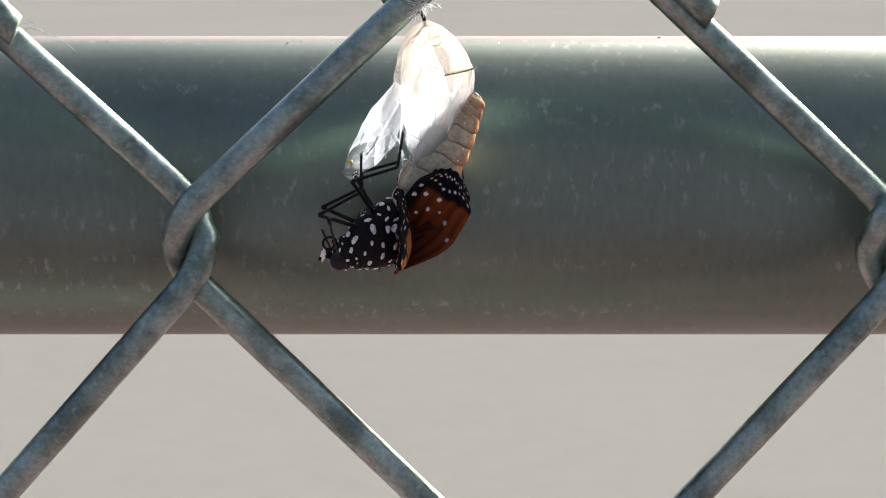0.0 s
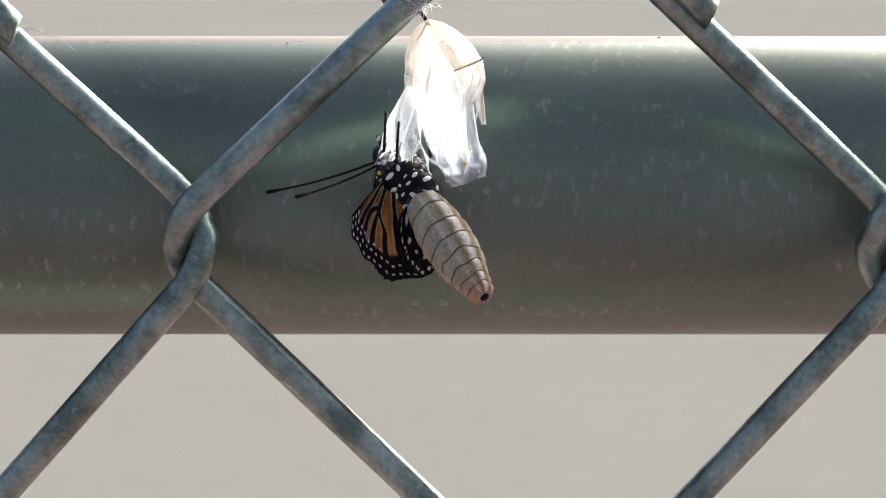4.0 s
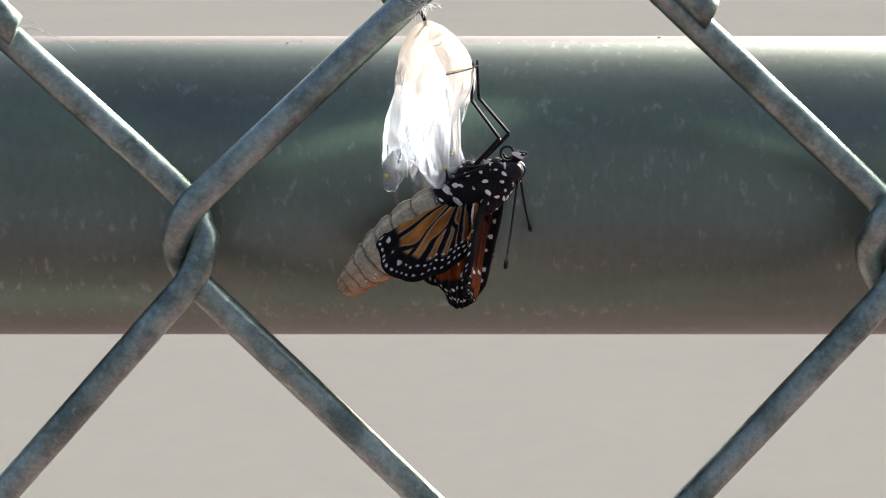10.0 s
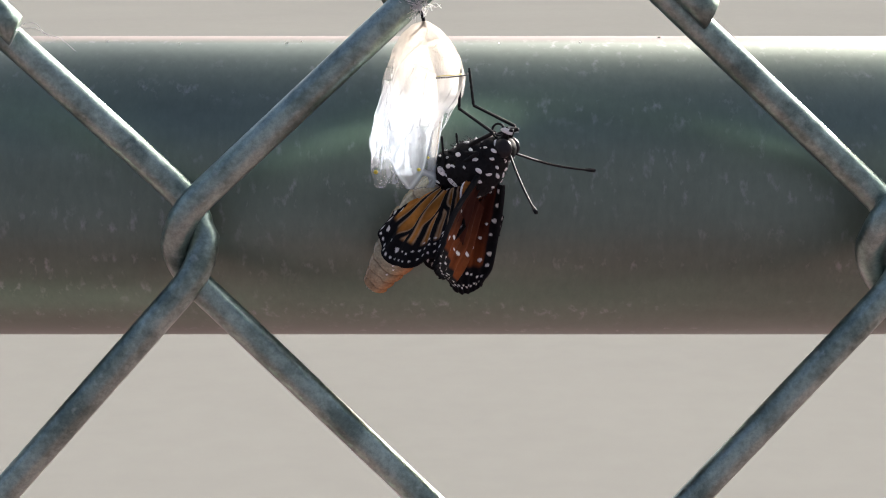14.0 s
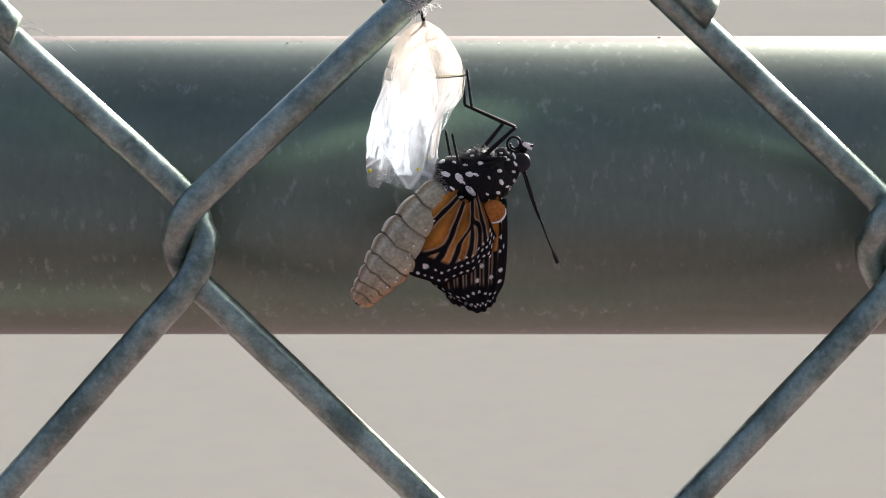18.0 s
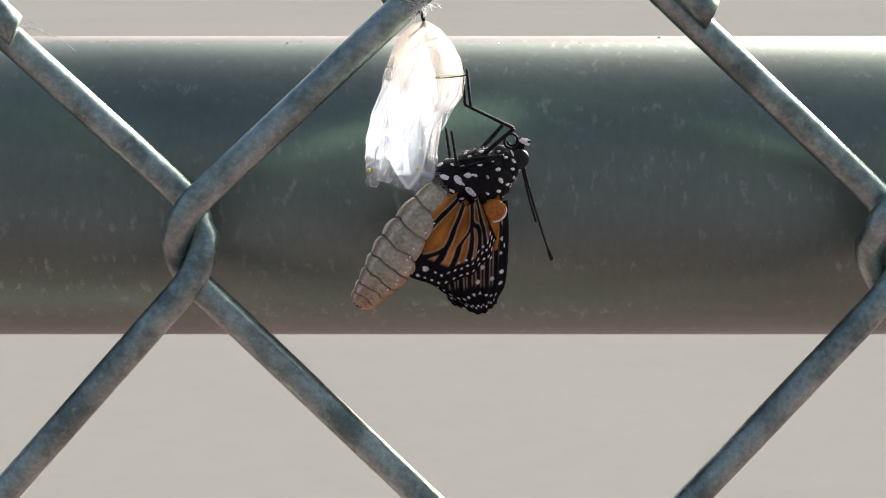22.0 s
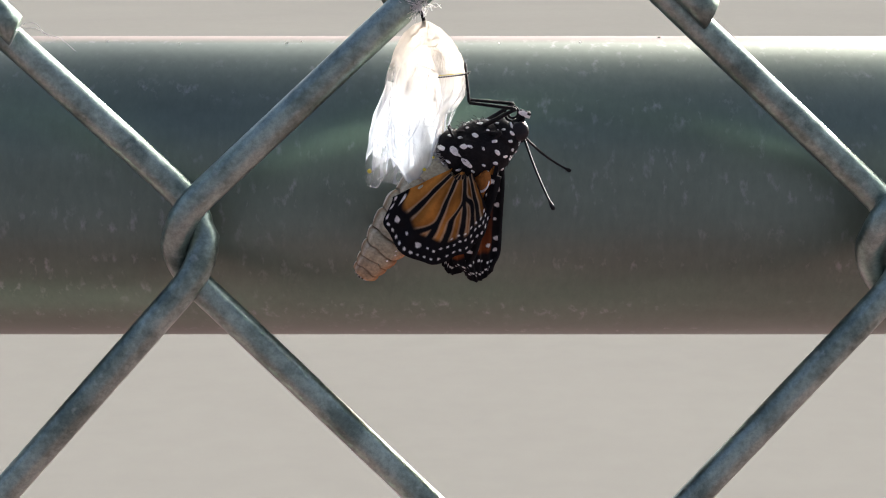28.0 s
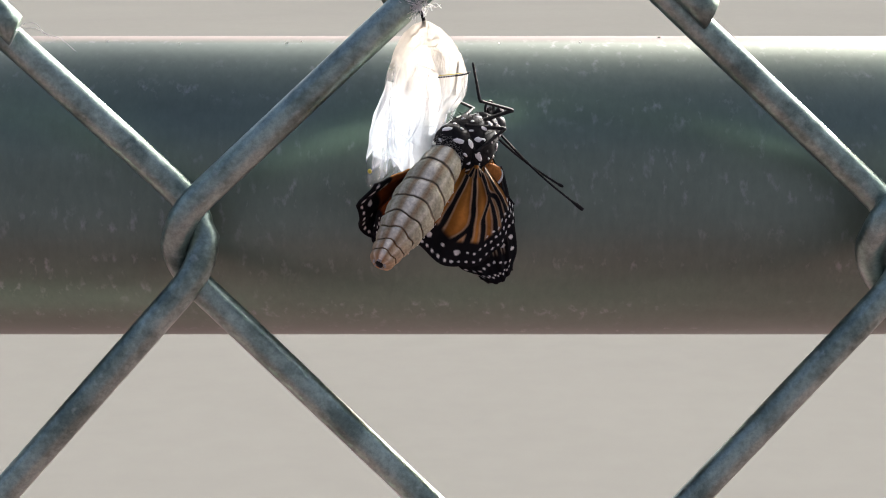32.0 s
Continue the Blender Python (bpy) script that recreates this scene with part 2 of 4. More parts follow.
def membrane(name, colour, clear_top, clear_low, rough, top=-0.003, foot=-0.017):
    """Thin papery skin: scatters light through, lets some pass, and shines a little; creamy and dense near the stem, creased below."""
    m, nt, b = material(name, rough)
    tc, sep, mr = nt.nodes.new("ShaderNodeTexCoord"), nt.nodes.new("ShaderNodeSeparateXYZ"), nt.nodes.new("ShaderNodeMapRange")
    nt.links.new(tc.outputs["Object"], sep.inputs[0])
    nt.links.new(sep.outputs[2], mr.inputs[0])
    mr.inputs[1].default_value, mr.inputs[2].default_value = top, foot
    tint = ramp(nt, mr.outputs[0], [(0.0, (0.56, 0.52, 0.47)), (0.22, (0.62, 0.595, 0.56)), (0.42, (0.72, 0.735, 0.76)), (0.62, colour)])
    nz = noise_node(nt, 420, 6, 0.65, (1, 1, 0.3))
    nb = noise_node(nt, 190, 3, 0.5, (1, 1, 0.45))
    mp, vo = nt.nodes.new("ShaderNodeMapping"), nt.nodes.new("ShaderNodeTexVoronoi")
    mp.inputs["Scale"].default_value = (1, 1, 0.42)
    mp.inputs["Rotation"].default_value = (0.0, 0.25, 0.0)
    vo.inputs["Scale"].default_value = 260
    nt.links.new(tc.outputs["Object"], mp.inputs[0])
    nt.links.new(mp.outputs[0], vo.inputs["Vector"])
    nt.links.new(tint.outputs[0], b.inputs["Base Color"])
    tr, cl = nt.nodes.new("ShaderNodeBsdfTranslucent"), nt.nodes.new("ShaderNodeBsdfTransparent")
    nt.links.new(tint.outputs[0], tr.inputs["Color"])
    m1, m2 = nt.nodes.new("ShaderNodeMixShader"), nt.nodes.new("ShaderNodeMixShader")
    m1.inputs[0].default_value = 0.88
    nt.links.new(b.outputs[0], m1.inputs[1])
    nt.links.new(tr.outputs[0], m1.inputs[2])
    low = ramp(nt, mr.outputs[0], [(0.1, (clear_top,) * 3), (0.4, (0.5 * (clear_top + clear_low) * 0.85,) * 3), (0.7, (clear_low,) * 3)])
    patch = ramp(nt, nb.outputs[0], [(0.42, (0.5, 0.5, 0.5)), (0.54, (1.3, 1.3, 1.3))])
    ve = nt.nodes.new("ShaderNodeTexVoronoi")                       # flat facets between sharp folds
    ve.feature = "DISTANCE_TO_EDGE"
    ve.inputs["Scale"].default_value = 260
    nt.links.new(mp.outputs[0], ve.inputs["Vector"])
    fold = ramp(nt, ve.outputs["Distance"], [(0.0, (0.35, 0.35, 0.35)), (0.05, (1, 1, 1))])
    tone = ramp(nt, vo.outputs["Color"], [(0.25, (0.7, 0.7, 0.7)), (0.7, (1.15, 1.15, 1.15))])
    streak = ramp(nt, nz.outputs[0], [(0.3, (0.85, 0.85, 0.85)), (0.7, (1.1, 1.1, 1.1))])
    k = mixed(nt, low.outputs[0], patch.outputs[0], 1.0, "MULTIPLY")
    k = mixed(nt, k, streak.outputs[0], 1.0, "MULTIPLY")
    k = mixed(nt, k, fold.outputs[0], 1.0, "MULTIPLY")
    k = mixed(nt, k, tone.outputs[0], 1.0, "MULTIPLY")
    nt.links.new(k, m2.inputs[0])
    nt.links.new(m1.outputs[0], m2.inputs[1])
    nt.links.new(cl.outputs[0], m2.inputs[2])
    nt.links.new(m2.outputs[0], nt.nodes["Material Output"].inputs[0])
    ad = nt.nodes.new("ShaderNodeMath")
    ad.operation = "MULTIPLY_ADD"
    ad.inputs[1].default_value = 0.25
    nt.links.new(nz.outputs[0], ad.inputs[0])
    nt.links.new(vo.outputs["Distance"], ad.inputs[2])
    bp = nt.nodes.new("ShaderNodeBump")
    bp.inputs["Strength"].default_value, bp.inputs["Distance"].default_value = 0.9, 0.0022
    nt.links.new(ad.outputs[0], bp.inputs["Height"])
    nt.links.new(bp.outputs[0], b.inputs["Normal"])
    nt.links.new(bp.outputs[0], tr.inputs["Normal"])
    return m


WING = pigment("wing_scales", 0.8, sheen=0.08, through=0.12, fine=1600, contrast=0.2, bump=0.25)
ABDOMEN = pigment("abdomen_scales", 0.85, sheen=0.06, fine=2600, contrast=0.3, bump=0.9)
BLACK = plain("black_body", (0.008, 0.008, 0.009), 0.7, contrast=0.5, shine=0.15)
LEG = plain("black_leg", (0.008, 0.008, 0.009), 0.6, contrast=0.4, shine=0.15)
EYE = plain("dark_eye", (0.013, 0.0125, 0.015), 0.42, contrast=0.35, shine=0.25)
WHITE = plain("white_scales", (0.84, 0.84, 0.82), 0.75, contrast=0.12)
FUZZ = plain("grey_fuzz", (0.33, 0.32, 0.3), 0.85, contrast=0.3)
SKIN = membrane("shell_skin", (0.55, 0.6, 0.67), 0.36, 1.05, 0.16)
SKIN_CLEAR = membrane("shell_flap_skin", (0.6, 0.645, 0.71), 0.55, 0.6, 0.15, 0.006, -0.007)
LINING = membrane("lining_skin", (0.4, 0.43, 0.47), 0.6, 0.8, 0.3, 0.006, -0.007)
SILK = plain("white_silk", (0.85, 0.85, 0.83), 0.6, contrast=0.05)
GOLD = plain("gold_spot", (0.62, 0.52, 0.05), 0.35, contrast=0.2)


def smooth(a, b, x):
    t = max(0.0, min(1.0, (x - a) / (b - a)))
    return t * t * (3 - 2 * t)


def bead(centre, normal, a, b, height, spin=0.0, rings=3, sides=10):
    """A low oval dome on a surface."""
    n = Vector(normal).normalized()
    s = n.orthogonal().normalized()
    s = Matrix.Rotation(spin, 3, n) @ s
    t = n.cross(s)
    verts = []
    for i in range(rings):
        q = 0.5 * math.pi * i / rings
        for j in range(sides):
            w = 2 * math.pi * j / sides
            k = 1 + 0.3 * noise.noise((math.cos(w) * 1.3 + centre[0] * 5000, math.sin(w) * 1.3 + centre[1] * 5000, centre[2] * 5000))
            verts.append(Vector(centre) + k * math.cos(q) * (a * math.cos(w) * s + b * math.sin(w) * t) + math.sin(q) * height * n)
    verts.append(Vector(centre) + n * height)
    top = len(verts) - 1
    faces = grid_faces(rings, sides, True)
    faces += [((rings - 1) * sides + j, (rings - 1) * sides + (j + 1) % sides, top) for j in range(sides)]
    return verts, faces


def oval(rx, ry, rz, rows=18, cols=24, rough=0.0, seed=0.0):
    verts = []
    for i in range(rows):
        a = math.pi * i / (rows - 1)
        for j in range(cols):
            b = 2 * math.pi * j / cols
            d = Vector((math.cos(a), math.sin(a) * math.cos(b), math.sin(a) * math.sin(b)))
            k = 1 + rough * noise.noise(d * 2.5 + Vector((seed, 0, 0)))
            verts.append(Vector((d.x * rx * k, d.y * ry * k, d.z * rz * k)))
    return verts, grid_faces(rows, cols, True)


def moved(vf, m):
    return [m @ Vector(v) for v in vf[0]], vf[1]


# ---- the butterfly: its own space has the head towards +x, the back towards +z, its left towards +y ----
butterfly = new("butterfly")
tagged(butterfly, "freshly hatched orange and black butterfly hanging from its empty shell", "butterfly")

THORAX = (3.6 * MM, 2.7 * MM, 3.0 * MM)
LOBES = ((THORAX, Vector((0.3, 0, 0)) * MM), ((2.0 * MM, 2.2 * MM, 2.5 * MM), Vector((-2.3, 0, -0.5)) * MM), ((1.5 * MM, 1.9 * MM, 2.0 * MM), Vector((3.1, 0, -0.35)) * MM))
part("thorax", mesh_of(*merged(*[moved(oval(*r, rough=0.1, seed=k), Matrix.Translation(c)) for k, (r, c) in enumerate(LOBES)])), BLACK, butterfly, "black thorax with white dots")
rng = random.Random(4)


def dots_on(rad, centre, count, size, lo=-0.8, hi=0.95, apart=0.33):
    """White tufts spread over an oval body, flat to its surface."""
    out, used = [], []
    tries = 0
    while len(used) < count and tries < 4000:
        tries += 1
        d = Vector((rng.uniform(lo, hi), rng.gauss(0, 1), rng.gauss(0, 1)))
        k = math.sqrt(max(0.0, 1 - d.x * d.x)) / math.hypot(d.y, d.z)
        d = Vector((d.x, d.y * k, d.z * k))
        if any((d - u).length < apart for u in used):
            continue
        used.append(d)
        p = Vector((d.x * rad[0], d.y * rad[1], d.z * rad[2]))
        n = Vector((d.x / rad[0], d.y / rad[1], d.z / rad[2]))
        s = size * rng.choice((0.6, 0.75, 0.9, 1.1, 1.45))
        big = 1.35 if d.x < -0.3 and d.z < 0.3 and size > 0.25 * MM else 1.0
        out.append(bead(Vector(centre) + p, n, s * 1.25 * big, s * 0.72, 0.13 * MM, rng.uniform(-0.6, 0.6)))
    return out


part("white_dots", mesh_of(*merged(*dots_on(THORAX, LOBES[0][1], 60, 0.3 * MM, apart=0.35), *dots_on(LOBES[1][0], LOBES[1][1], 22, 0.33 * MM, -0.85, 0.3, 0.5), *dots_on(LOBES[2][0], LOBES[2][1], 20, 0.2 * MM, -0.1, 0.9, 0.45))), WHITE, butterfly, "white dots of scales")


def hair(count, rad, centre, length, lo, hi, r=0.035 * MM):
    out = []
    for _ in range(count):
        d = Vector((rng.uniform(lo, hi), rng.gauss(0, 1), rng.gauss(0, 1)))
        k = math.sqrt(max(0.0, 1 - d.x * d.x)) / math.hypot(d.y, d.z)
        d = Vector((d.x, d.y * k, d.z * k))
        p = Vector(centre) + Vector((d.x * rad[0], d.y * rad[1], d.z * rad[2]))
        w = (d + Vector((-0.7, rng.uniform(-.4, .4), rng.uniform(-.4, .4)))).normalized()
        L = length * rng.uniform(0.5, 1.2)
        out.append(tube([p, p + w * L * 0.6, p + w * L + Vector((-0.15 * L, 0, 0))], lambda u: r * (1.05 - u), 3, False))
    return merged(*out)


part("thorax_hair", mesh_of(*hair(420, THORAX, (0, 0, 0), 0.75 * MM, -0.95, 0.9)), BLACK, butterfly)
part("grey_collar", mesh_of(*hair(900, (2.6 * MM, 2.05 * MM, 2.3 * MM), (-1.9 * MM, 0, -0.2 * MM), 0.5 * MM, -0.95, -0.5, 0.045 * MM)), FUZZ, butterfly, "pale grey hair where the abdomen joins")

HEAD_AT = Vector((4.55, 0, -0.45)) * MM
HEAD = (1.15 * MM, 1.35 * MM, 1.3 * MM)
head = part("head", mesh_of(*moved(oval(*HEAD, rough=0.06), Matrix.Translation(HEAD_AT))), BLACK, butterfly)
for s in (-1, 1):
    part("eye", mesh_of(*moved(oval(0.95 * MM, 0.62 * MM, 1.0 * MM), Matrix.Translation(HEAD_AT + Vector((0.28, s * 0.92, 0.0)) * MM))), EYE, head, "large dark eye")
    base = HEAD_AT + Vector((0.6, s * 0.45, -0.9)) * MM
    palp = [base, base + Vector((0.7, s * 0.12, -0.55)) * MM, base + Vector((1.35, s * 0.2, -0.35)) * MM]
    pv = tube(palp, lambda u: (0.46 - 0.3 * u) * MM, 8)
    part("palp", mesh_of(*pv), BLACK, head)
    part("palp_scales", mesh_of(*bead(palp[1] + Vector((0, s * 0.22, 0)) * MM, (0.2, s, 0.1), 0.75 * MM, 0.3 * MM, 0.12 * MM)), WHITE, head)
part("head_dots", mesh_of(*merged(*dots_on(HEAD, HEAD_AT, 12, 0.2 * MM, -0.5, 0.6, 0.5))), WHITE, head)
coil = []
for i in range(44):
    a = 2 * math.pi * 1.55 * i / 43
    r = (0.95 - 0.5 * i / 43) * MM
    coil.append(HEAD_AT + Vector((0.2, 0.02 * i / 43, -1.95)) * MM + Vector((r * math.cos(a), 0.15 * MM * i / 43, r * math.sin(a))))
part("proboscis", mesh_of(*tube(coil, 0.13 * MM, 7)), LEG, head, "coiled black tongue")

# abdomen: seven overlapping plates; its own space hangs from its base down its -x axis, back towards +z
ABD_LEN = 15.4 * MM
ABD_BASE = Vector((-3.1, 0, -0.2)) * MM


ABD_PROFILE = ((0, 1.3), (0.07, 1.9), (0.2, 2.35), (0.38, 2.6), (0.54, 2.58), (0.68, 2.3), (0.8, 1.86), (0.91, 1.45), (1.0, 1.15))


def abd_radius(u):
    for (a, ra), (c, rc) in zip(ABD_PROFILE, ABD_PROFILE[1:]):
        if u <= c:
            return (ra + (rc - ra) * (u - a) / (c - a)) * MM
    return 1.15 * MM


def abd_colour(u, ang):
    """Pigment by place: ang 0 is the back, pi the belly."""
    side = math.cos(ang)                                   # 1 back, -1 belly
    beige, tan, cream = Vector((0.39, 0.372, 0.265)), Vector((0.42, 0.2, 0.08)), Vector((0.88, 0.84, 0.72))
    c = beige.lerp(tan, max(0.0, min(1.0, (side - 0.55) * 2.2)))
    c = c.lerp(tan, 0.55 * max(0, u - 0.72) / 0.28)
    c = c * (1 + 0.22 * noise.noise((math.cos(ang) * 3, math.sin(ang) * 3, u * 11)) + 0.25 * noise.noise((math.cos(ang) * 14, math.sin(ang) * 14, u * 75)))
    belly = abs(ang - math.pi)
    line = math.exp(-(belly / 0.21) ** 4) * (0.85 + 0.4 * noise.noise((u * 14, 0, 3)))
    c = c.lerp(cream, line * 0.9)
    if belly < 1.5:
        c = c.lerp(tan * 0.62, 0.6 * math.exp(-((belly - 0.34) / 0.12) ** 2))
        c = c.lerp(cream, 0.3 * math.exp(-((belly - 0.72) / 0.1) ** 2))
    return c


def seam(at, a):
    """The seams between plates wander a little round the body."""
    return at + (0.024 * noise.noise((math.cos(a) * 1.6, math.sin(a) * 1.6, at * 40)) + 0.005 * noise.noise((math.cos(a) * 5, math.sin(a) * 5, at * 40))) * smooth(0, 0.1, at) * smooth(1, 0.95, at)


def abd_ring(u0, u1, first, last):
    verts, cols, rows, n = [], [], 22, 72
    rust, pale = Vector((0.24, 0.13, 0.065)), Vector((0.62, 0.58, 0.5))
    for i in range(rows):
        w = i / (rows - 1)
        for j in range(n):
            a = 2 * math.pi * j / n
            s0, s1 = seam(u0, a), seam(u1, a)
            u = s0 + (s1 - s0) * w
            soft = 0.5 + 0.5 * noise.noise((math.cos(a) * 2, math.sin(a) * 2, u0 * 9 + 2))
            lip = -0.05 * MM * ((w - 0.88) / 0.12) ** 2 if w > 0.88 else 0.0
            crease = 1 + 0.02 * noise.noise((math.cos(a) * 9, math.sin(a) * 9, u * 30)) + 0.035 * noise.noise((math.cos(a) * 3, math.sin(a) * 3, u * 9))
            r = abd_radius(u) * crease * (0.94 + 0.09 * math.sin(math.pi * w ** 0.75)) + 0.1 * MM * (0.2 + 0.8 * soft) * w ** 0.7 + lip
            if last:
                r = r * (1 - 0.55 * w ** 5) if w < 0.99 else 0.02 * MM
            x = -ABD_LEN * (u - 0.012 * (w > 0.99))
            verts.append(Vector((x, r * 0.96 * math.sin(a), r * 1.04 * math.cos(a))))
            c = abd_colour(u, a)
            c = c.lerp(rust, 0.4 * smooth(0.12, 0.0, w) * (not first))
            c = c * (1 - 0.3 * smooth(0.9, 0.98, w) * (not last))
            if not last:
                c = c * (0.55 + 0.4 * soft) if w > 0.985 else c.lerp(pale, 0.16 * soft * smooth(0.8, 0.95, w))
            elif w > 0.972:
                c = Vector((0.02, 0.018, 0.016))
            cols.append(tuple(c))
    return mesh_of(verts, grid_faces(rows, n, True), np.array(cols))


abdomen = part("abdomen", mesh_of(*tube([Vector((-ABD_LEN * k / 24, 0, 0)) for k in range(14)], lambda u: abd_radius(u * 0.54) * 0.9, 20)), plain("abdomen_seams", (0.3, 0.25, 0.18), 0.7), butterfly, "plump ringed beige abdomen with a pale belly line")
cuts = [0.0, 0.2, 0.38, 0.53, 0.66, 0.77, 0.86, 0.935, 1.0]
plates = []
for i in range(8):
    plates.append((part("segment", abd_ring(cuts[i], cuts[i + 1], i == 0, i == 7), ABDOMEN, abdomen), cuts[i]))
plates.append((part("tail_tip", mesh_of(*moved(oval(0.28 * MM, 0.42 * MM, 0.5 * MM, 10, 14, 0.2), Matrix.Translation(Vector((-15.3 * MM, 0, -0.1 * MM))))), BLACK, abdomen, "dark tip of the abdomen"), cuts[7]))
lips = []
for i in range(9):
    a = 2 * math.pi * i / 9 + rng.uniform(-.2, .2)
    root = Vector((-15.05 * MM, 0.62 * MM * math.sin(a), 0.66 * MM * math.cos(a) - 0.1 * MM))
    lips.append(moved(oval(0.42 * MM, 0.2 * MM, 0.17 * MM, 8, 8, 0.4, i), Matrix.Translation(root)))
plates.append((part("tail_lips", mesh_of(*merged(*lips)), FUZZ, abdomen, "pale ragged lips round the tail opening"), cuts[7]))
abdot = []
for i in range(16):
    u, a = rng.uniform(0.2, 0.8), rng.choice((1.0, 1.35, -1.0, -1.35)) + rng.uniform(-.12, .12)
    r = abd_radius(u) + 0.12 * MM
    abdot.append(bead((-ABD_LEN * u, r * 0.96 * math.sin(a), r * 1.04 * math.cos(a)), (0, math.sin(a), math.cos(a)), 0.13 * MM, 0.1 * MM, 0.06 * MM))
part("pale_specks", mesh_of(*merged(*abdot)), WHITE, abdomen)


# wings: a sheet in its own space hangs down -z from the hinge; +x is its front edge, +y its upper side (left wing)
RUST, BROWN, AMBER, INK, CHALK = (np.array(c) for c in ((0.2, 0.052, 0.013), (0.045, 0.012, 0.007), (0.5, 0.205, 0.04), (0.008, 0.008, 0.009), (0.75, 0.74, 0.70)))


class WingPlan:
    """Outline and pigment of one kind of wing. s runs 0..1 from hinge to tip, v 0..1 from rear to front edge."""

    def __init__(self, fore):
        self.fore = fore
        self.length = (16.6 if fore else 11.6) * MM
        r = random.Random(7 if fore else 9)
        self.spots = []
        if fore:
            for k in range(15):
                self.spots.append((0.955 - 0.012 * (k % 2), 0.04 + 0.066 * k, 0.011, 0.016))
            for k in range(9):
                self.spots.append((0.885 + 0.02 * math.sin(k), 0.06 + 0.105 * k, 0.014, 0.021))
            for s_, v_ in ((0.34, 0.93), (0.43, 0.93), (0.53, 0.92), (0.55, 0.8), (0.62, 0.90), (0.64, 0.74), (0.70, 0.62), (0.72, 0.44), (0.68, 0.28), (0.78, 0.78), (0.79, 0.55), (0.60, 0.1), (0.74, 0.93), (0.82, 0.93)):
                self.spots.append((s_, v_, 0.021 * r.uniform(.8, 1.2), 0.03 * r.uniform(.8, 1.2)))
        else:
            for k in range(22):
                self.spots.append((0.955, 0.02 + 0.045 * k, 0.012 if k < 9 else 0.009, 0.017))
            for s_, v_, r_ in ((0.82, 0.06, .02), (0.86, 0.17, .02), (0.845, 0.29, .016), (0.87, 0.40, .02)):
                self.spots.append((s_, v_, r_, 0.03))
            for k in range(12):
                self.spots.append((0.87 + 0.012 * math.sin(2 * k), 0.47 + 0.044 * k, 0.01, 0.02))
            for k in range(7):
                self.spots.append((0.80, 0.62 + 0.055 * k, 0.009, 0.02))

    FAN = ((0.0, 0.74), (0.15, 0.94), (0.35, 1.0), (0.5, 0.98), (0.7, 0.84), (0.85, 0.7), (1.0, 0.55))

    def reach(self, v):
        for (a, ra), (c, rc) in zip(self.FAN, self.FAN[1:]):
            if v <= c:
                return ra + (rc - ra) * smooth(0, 1, (v - a) / (c - a))
        return self.FAN[-1][1]

    def edges(self, s):
        if self.fore:
            front = 0.8 + 0.75 * math.sin(math.pi * min(1.0, s) ** 0.9) - 0.7 * s
            rear = -0.7 - 4.9 * smooth(0.0, 0.62, s) + 0.7 * math.sin(math.pi * s * 2.0) * 0.3
            close = smooth(0.80, 1.0, s) ** 2
            mid = -2.2
        else:
            front = 1.0 + 2.6 * math.sin(math.pi * s ** 0.75)
            rear = -1.2 - 4.4 * math.sin(math.pi * (0.12 + 0.62 * s))
            close = smooth(0.55, 1.0, s) ** 2.2
            mid = -1.6
        return rear + (mid - 1.7 - rear) * close, front + (mid + 1.7 - front) * close

    def place(self, s, v, side):
        ripple = 0.14 * MM * math.sin(v * 34) * smooth(0.1, 0.5, s) + 0.25 * MM * noise.noise((s * 5, v * 4, 1.7 if self.fore else 4.2))
        if not self.fore:
            r, th = s * self.length * self.reach(v), radians(-45 + 87 * v)
            r += 0.06 * MM * math.sin(v * 24) * smooth(0.9, 1.0, s)
            lift = -1.1 * MM * (math.sin(math.pi * v) * math.sin(math.pi * min(1, s * 0.9 + 0.1)) - 0.35)
            return Vector((r * math.sin(th), lift + ripple * smooth(0, 0.2, s) + side, -r * math.cos(th)))
        lo, hi = self.edges(s)
        c = lo + (hi - lo) * v
        z = -s * self.length + (0.9 * MM * ((v - 0.5) ** 2 * 4) * smooth(0.75, 1.0, s))
        lift = -0.65 * MM * (math.sin(math.pi * v) * math.sin(math.pi * min(1, s * 0.9 + 0.1)) - 0.35)
        scallop = 0.07 * MM * math.sin(v * 26) * smooth(0.9, 1.0, s)
        return Vector((c * MM, lift + ripple + side, z + scallop))

    def veins(self, s, v):
        """Distance to the next vein, in wing units."""
        d = 9.0
        if self.fore:
            d = min(d, abs(v - 0.80) * 1.3 + 9 * smooth(0.6, 0.75, s))
            d = min(d, abs(v - 0.42 + 0.1 * s) + 9 * smooth(0.6, 0.7, s))
            for k in range(6):
                d = min(d, abs(v - (0.12 + 0.14 * k + 0.05 * (s - 0.5))) + 9 * smooth(0.52, 0.46, s))
            if 0.4 < v < 0.8:
                d = min(d, abs(s - 0.55 - 0.1 * (v - 0.6)) * 1.6)
            return d
        wide = 0.25 + 0.75 * smooth(0.0, 0.75, s)             # the fan narrows to the hinge
        wave = 0.012 * noise.noise((s * 6, v * 2, 8.0))
        for at, bend in ((0.17, 0.05), (0.40, 0.07), (0.66, 0.06), (0.86, 0.02)):
            d = min(d, abs(v - at - bend * math.sin(s * 3) + wave) * wide + 9 * smooth(0.05, 0.02, s))
